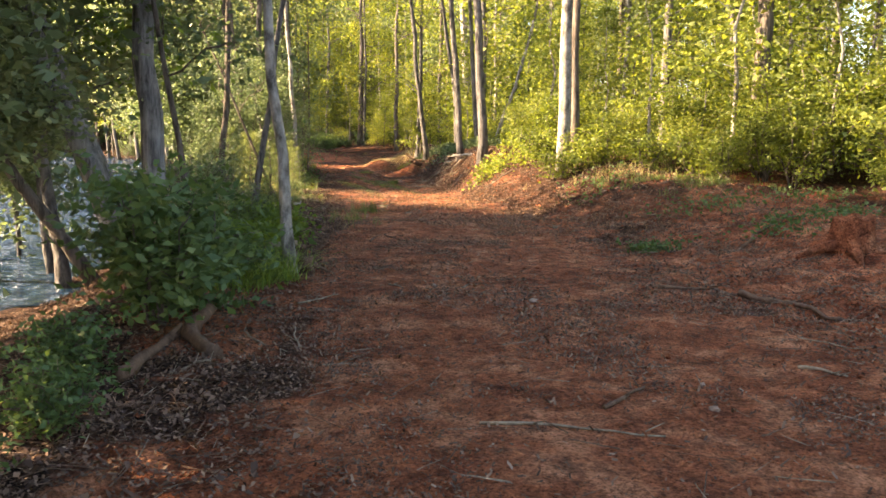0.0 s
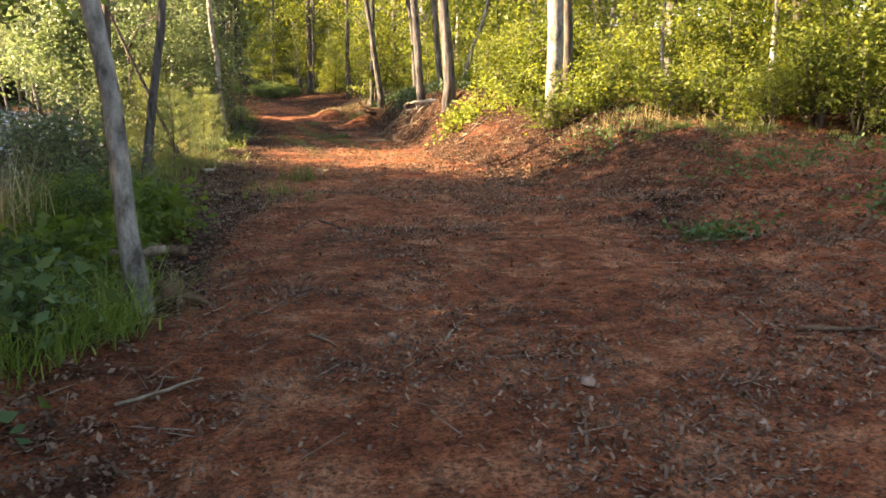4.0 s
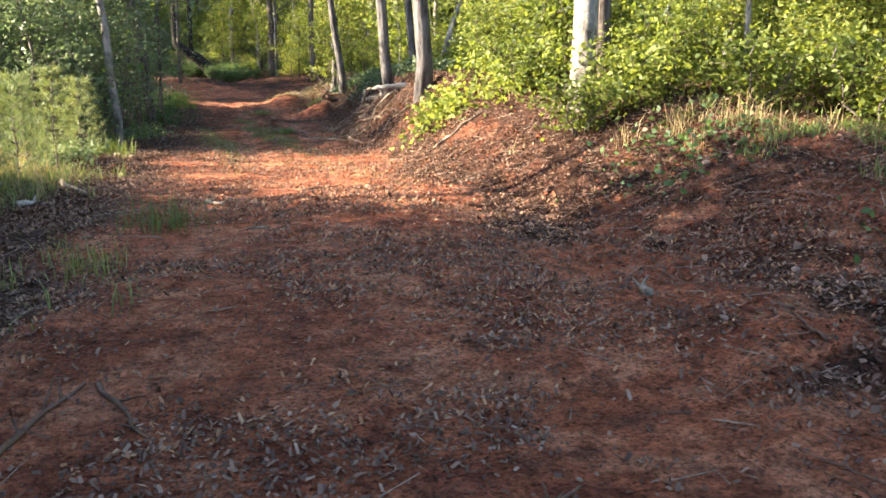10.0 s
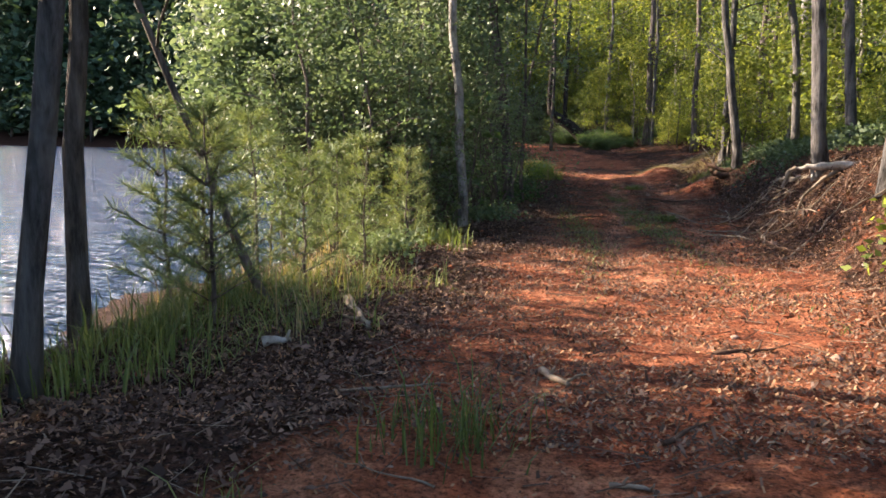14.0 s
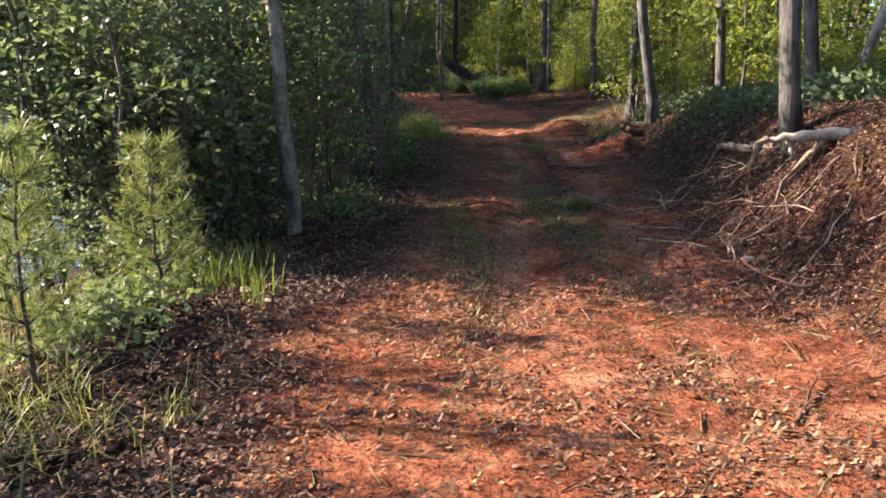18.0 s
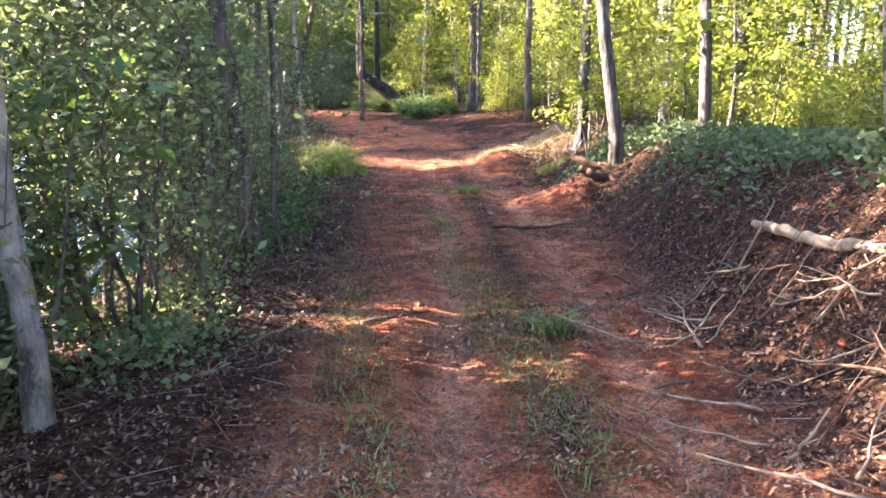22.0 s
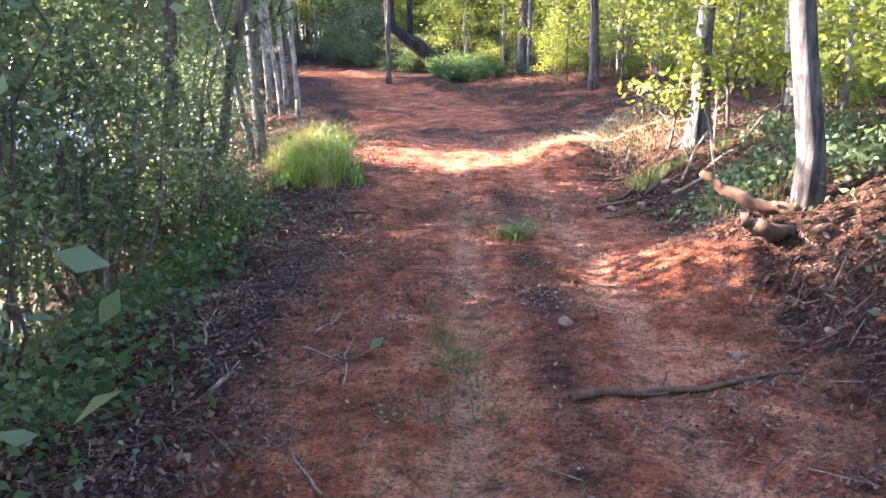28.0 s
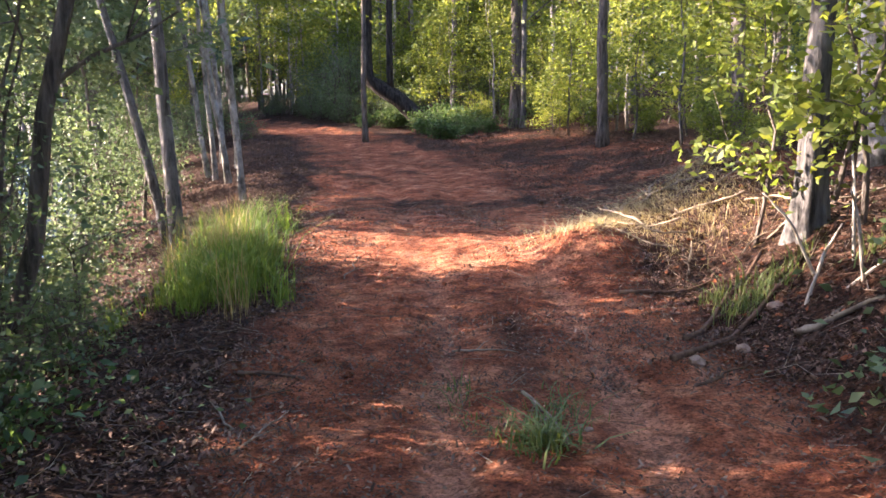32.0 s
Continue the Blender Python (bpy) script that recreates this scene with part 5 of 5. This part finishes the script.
grass_patch("grass_strip", 0.95, 26.0, 0.28, 3.5, 1800, 0.06, GRASS, "thin grass beside a wheel track", 14, 0.9, 0.004, 60)
grass_patch("grass_tuft", 2.28, 26.85, 0.14, 0.16, 260, 0.12, GRASS, "green weed in the middle of the trail", 15, 0.8, 0.006)
grass_patch("grass_tuft", 2.88, 35.2, 0.16, 0.2, 300, 0.13, GRASS, "green weed in the middle of the trail", 16, 0.8, 0.006)
grass_patch("grass_tuft", 2.9, 35.6, 0.4, 0.6, 300, 0.1, GRASS, "sparse grass on the trail", 17, 0.8, 0.004, 14)
grass_patch("grass_tuft", 2.1, 32.0, 0.3, 1.2, 420, 0.08, GRASS, "sparse grass on the trail", 18, 0.9, 0.004, 26)
grass_patch("tall_grass", 4.9, 34.6, 0.6, 0.8, 300, 0.22, GRASS_DRY, "sparse dry grass behind a grey tree", 19, 0.6, 0.004, 14)
grass_patch("tall_grass", 5.0, 37.3, 0.5, 0.5, 420, 0.2, GRASS, "green grass at the foot of a stump", 20, 0.6, 0.005, 14)
grass_patch("grass_verge", 5.8, 17.0, 1.6, 2.0, 2600, 0.13, GRASS, "sparse green grass at the wood's edge", 21, 0.5, 0.005, 60)
grass_patch("dry_grass", 5.4, 18.0, 1.9, 1.6, 800, 0.26, GRASS_DRY, "dry grass at the wood's edge", 22, 0.6, 0.003, 40)
for k, (x, y) in enumerate([(4.3, 40.0), (5.0, 40.6), (5.7, 41.2), (6.5, 41.9)]):
    grass_patch("dry_grass", x, y, 0.7, 0.6, 900, 0.1, GRASS_DRY, "dry straw on a sunlit ridge of earth", 26 + k, 2.2, 0.004)
grass_patch("dry_grass", 5.3, 39.6, 0.7, 1.1, 1100, 0.16, GRASS_DRY, "dry straw on a sunlit mound", 23, 2.0, 0.003)


def leaf_litter(n, lo, hi, seed, size):
    """Fallen leaves: thick beside the trail, thin on it."""
    r = np.random.default_rng(seed)
    x, y = r.uniform(lo[0], hi[0], n), r.uniform(lo[1], hi[1], n)
    off, half = trail_off(x, y)
    side = off + 0.75 * np.interp(y, [9, 13, 19, 24], [0, 1, 1, 0.3])
    d = np.maximum(smooth((np.abs(off) - half * 0.5) / (half * 0.75)), smooth((-side - half * 0.35) / 0.6))
    d = d * (0.25 + 0.75 * smooth((vnoise(x * 1.1, y * 1.1, 23) * 0.6 + vnoise(x * 3.1, y * 3.1, 24) * 0.4 - 0.3) / 0.25))
    d = 0.025 + np.where(y < 22, 0.42, 0.22) * litter_patch(x, y) + 0.9 * d + 0.3 * np.exp(-((off - 0.18) / 0.2) ** 2) * smooth((y - 21) / 3) * (1 - smooth((y - 36) / 3)) * (0.35 + 0.65 * smooth((vnoise(x * 1.1, y * 1.1, 9) - 0.25) / 0.4))
    d *= np.where((off > half) & (y < 17), 0.45, 1.0) * np.where((off < 0) & (y < 12), 0.6, 1.0)
    k = (r.uniform(size=n) < d) & (x > np.interp(y, EDGE_Y, EDGE_X) + 0.3)
    x, y = x[k], y[k]
    n = len(x)
    p = np.stack([x, y, ground_z(x, y) + r.uniform(0.002, 0.03, n)], 1)
    a = r.uniform(0, 2 * math.pi, n)
    d = np.stack([np.cos(a), np.sin(a), r.normal(size=n) * 0.4], 1)
    s = np.stack([-np.sin(a), np.cos(a), r.normal(size=n) * 0.5], 1)
    L = (size * r.uniform(0.4, 1.25, n) * (0.6 + 0.4 * smooth((np.abs(off[k]) - half[k] * 0.8) / 0.5)))[:, None]
    w = r.uniform(0.16, 0.32, (n, 1))
    lift = np.array([0, 0, 1]) * L * r.uniform(-0.1, 0.35, (n, 1))
    return np.stack([p, p + d * L * 0.5 + s * L * w + lift, p + d * L, p + d * L * 0.5 - s * L * w + lift * 0.6], 1)


stuff("leaf_litter", quads_mesh("leaf_litter", leaf_litter(460000, (-5, 4), (6.5, 30), 21, 0.036), LITTER), "brown and grey fallen leaves on red clay", "leaves")
stuff("leaf_litter", quads_mesh("leaf_litter", leaf_litter(310000, (-3, 30), (9, 60), 22, 0.04), LITTER), "brown and grey fallen leaves on red clay", "leaves")


stuff("leaf_litter", quads_mesh("leaf_litter", leaf_litter(22000, (-4, 5), (6.5, 44), 23, 0.06), LITTER), "larger curled brown leaves on the ground", "leaves")


def clods(n, seed, lo, hi, size):
    """Broken lumps of clay, thick on the churned ground right of the trail, thin elsewhere."""
    r = np.random.default_rng(seed)
    x, y = r.uniform(lo[0], hi[0], n), r.uniform(lo[1], hi[1], n)
    off, half = trail_off(x, y)
    d = smooth((off - half * 0.5) / 0.9) * smooth((18.5 - y) / 2) * smooth((vnoise(x * 0.8, y * 0.8, 6) - 0.25) / 0.3)
    d = np.maximum(d, 0.5 * np.exp(-((off - half - 0.6) / 0.6) ** 2) * smooth((y - 17) / 2))
    k = r.uniform(size=n) < 0.1 + 0.9 * d
    x, y = x[k], y[k]
    n = len(x)
    s = size * r.uniform(0.35, 1.0, n) ** 1.6 * 1.5
    c = np.stack([x, y, ground_z(x, y) + s * 0.25], 1)
    base = np.array([(1, 0, 0), (0, 1, 0), (-1, 0, 0), (0, -1, 0), (0, 0, 0.75), (0, 0, -0.75)])
    v = c[:, None, :] + base[None] * s[:, None, None] * r.uniform(0.6, 1.3, (n, 6, 1)) + r.normal(size=(n, 6, 3)) * s[:, None, None] * 0.14
    t = np.array([(0, 1, 4), (1, 2, 4), (2, 3, 4), (3, 0, 4), (1, 0, 5), (2, 1, 5), (3, 2, 5), (0, 3, 5)])
    f = (t[None] + 6 * np.arange(n)[:, None, None]).reshape(-1, 3)
    return v.reshape(-1, 3).tolist(), f.tolist()


stuff("clay_clods", mesh_of("clay_clods", *clods(15000, 61, (-3, 6), (6.5, 40), 0.024), CLAY), "loose red lumps of broken clay", "soil")


def twig_scatter(n, seed, length, rad, lo, hi):
    r = np.random.default_rng(seed)
    x, y = r.uniform(lo[0], hi[0], n), r.uniform(lo[1], hi[1], n)
    off, half = trail_off(x, y)
    k = r.uniform(size=n) < 0.2 + 0.8 * smooth((np.abs(off) - half * 0.5) / half)
    x, y = x[k], y[k]
    n = len(x)
    a = r.uniform(0, math.pi, n)
    L = length * r.uniform(0.3, 1.3, n)
    x2, y2 = x + np.cos(a) * L, y + np.sin(a) * L
    w = rad * r.uniform(0.5, 1.5, n)
    p = np.stack([x, y, ground_z(x, y) + w], 1)
    q = np.stack([x2, y2, ground_z(x2, y2) + w + np.abs(r.normal(size=n)) * 0.015], 1)
    s = np.stack([-np.sin(a) * w, np.cos(a) * w, 0 * a], 1)
    u = np.stack([0 * a, 0 * a, w], 1)
    return np.concatenate([np.stack([p - s, p + u, q + u * 0.6, q - s * 0.6], 1), np.stack([p + u, p + s, q + s * 0.6, q + u * 0.6], 1)])


def crumbs(n, seed, size, lo, hi):
    """Broken leaf bits and small clods, lying flat, on the trail too."""
    r = np.random.default_rng(seed)
    x, y = r.uniform(lo[0], hi[0], n), r.uniform(lo[1], hi[1], n)
    off, half = trail_off(x, y)
    k = (np.abs(off) < half + 1.5) & (r.uniform(size=n) < 0.12 + 0.88 * litter_patch(x, y))
    x, y = x[k], y[k]
    n = len(x)
    a = r.uniform(0, 2 * math.pi, n)
    L = (size * r.uniform(0.4, 1.6, n))[:, None]
    p = np.stack([x, y, ground_z(x, y) + 0.003], 1)
    d = np.stack([np.cos(a), np.sin(a), np.abs(r.normal(size=n)) * 0.5], 1) * L
    s = np.stack([-np.sin(a), np.cos(a), r.normal(size=n) * 0.3], 1) * L * 0.35
    return np.stack([p - s * 0.6, p + s, p + d + s * 0.4, p + d - s], 1)


stuff("leaf_crumbs", quads_mesh("leaf_crumbs", crumbs(360000, 51, 0.018, (-4, 5), (6, 44)), LITTER), "broken leaf bits on the red clay trail", "leaves")
stuff("soil_crumbs", quads_mesh("soil_crumbs", crumbs(230000, 52, 0.016, (-4, 5), (6, 44)), BROWN_WOOD), "dark crumbs of soil on the clay trail", "soil")
stuff("straw_litter", quads_mesh("straw_litter", crumbs(60000, 53, 0.016, (-2.5, 14), (5.5, 25)), STRAW), "straw-coloured broken leaves on the sunny clay", "leaves")
stuff("twig_litter", quads_mesh("twig_litter", twig_scatter(13000, 31, 0.26, 0.004, (-4, 4), (6.5, 46)), BROWN_WOOD), "thin brown twigs scattered on the ground", "twigs")
stuff("twig_litter", quads_mesh("twig_litter", twig_scatter(8500, 32, 0.2, 0.003, (-4, 4), (6.5, 46)), DEAD_WOOD), "thin pale twigs and straws on the ground", "twigs")


def low_plants(name, spots, n, size, h, mat, label, seed):
    r = np.random.default_rng(seed)
    out = []
    for cx, cy, rx, ry in spots:
        p = r.normal(size=(n, 2)) * 0.5
        x, y = cx + p[:, 0] * rx, cy + p[:, 1] * ry
        out.append(leaf_quads(np.stack([x, y, ground_z(x, y) + r.uniform(0.03, h, n)], 1), size, r, -0.1, 0.6))
    return stuff(name, quads_mesh(name, np.concatenate(out), mat), label, "ground plants")


low_plants("ground_cover", [(4.8, 14.7, 0.9, 0.6), (4.4, 12.4, 0.7, 0.5), (5.5, 12.6, 0.8, 0.6), (2.9, 12.95, 0.4, 0.3), (6.6, 14.6, 1.0, 0.7), (4.2, 17.2, 0.7, 0.7)], 330, 0.06, 0.13, LEAF_DARK, "low green plants on the clearing", 41)
low_plants("ground_cover", [(-1.75, 14.2, 0.35, 0.5), (-2.3, 14.6, 0.5, 0.6), (-2.2, 12.6, 0.4, 0.5)], 900, 0.08, 0.45, LEAF_BRIGHT, "low bright-green plants beside the trail", 42)
low_plants("ground_cover", [(-0.6, 28.6, 0.6, 1.2), (-0.4, 31.4, 0.5, 1.0), (-0.6, 33.0, 0.6, 1.0), (-0.3, 26.9, 0.5, 0.8), (-1.1, 22.6, 0.4, 0.6)], 800, 0.06, 0.22, LEAF_GREEN, "low green plants on the lake bank", 43)
low_plants("ground_cover", [(0.1, 31.5, 0.5, 0.7), (-0.1, 32.8, 0.5, 0.8), (0.05, 34.2, 0.5, 0.8), (0.0, 35.6, 0.5, 0.8), (-0.1, 30.2, 0.5, 0.7)], 420, 0.07, 0.3, LEAF_DARK, "low dark-green plants at the trail's edge", 46)
low_plants("ground_cover", [(5.3, 31.4, 0.7, 1.0), (5.6, 33.6, 0.7, 1.0), (4.9, 28.6, 0.7, 1.2), (4.8, 26.3, 0.6, 0.8), (5.2, 30.0, 0.6, 1.0), (6.2, 36.2, 0.8, 0.8), (5.0, 34.8, 0.6, 0.7)], 900, 0.08, 0.3, LEAF_GREEN, "low green plants in the wood", 44)
low_plants("ground_cover", [(3.5, 21.6, 0.4, 0.6), (4.3, 20.8, 0.7, 0.7), (4.6, 22.2, 0.6, 0.8), (5.5, 18.9, 1.2, 0.7), (7.0, 17.6, 1.2, 0.8)], 700, 0.08, 0.3, LEAF_SUNNY, "low yellow-green plants at the wood's edge", 45)
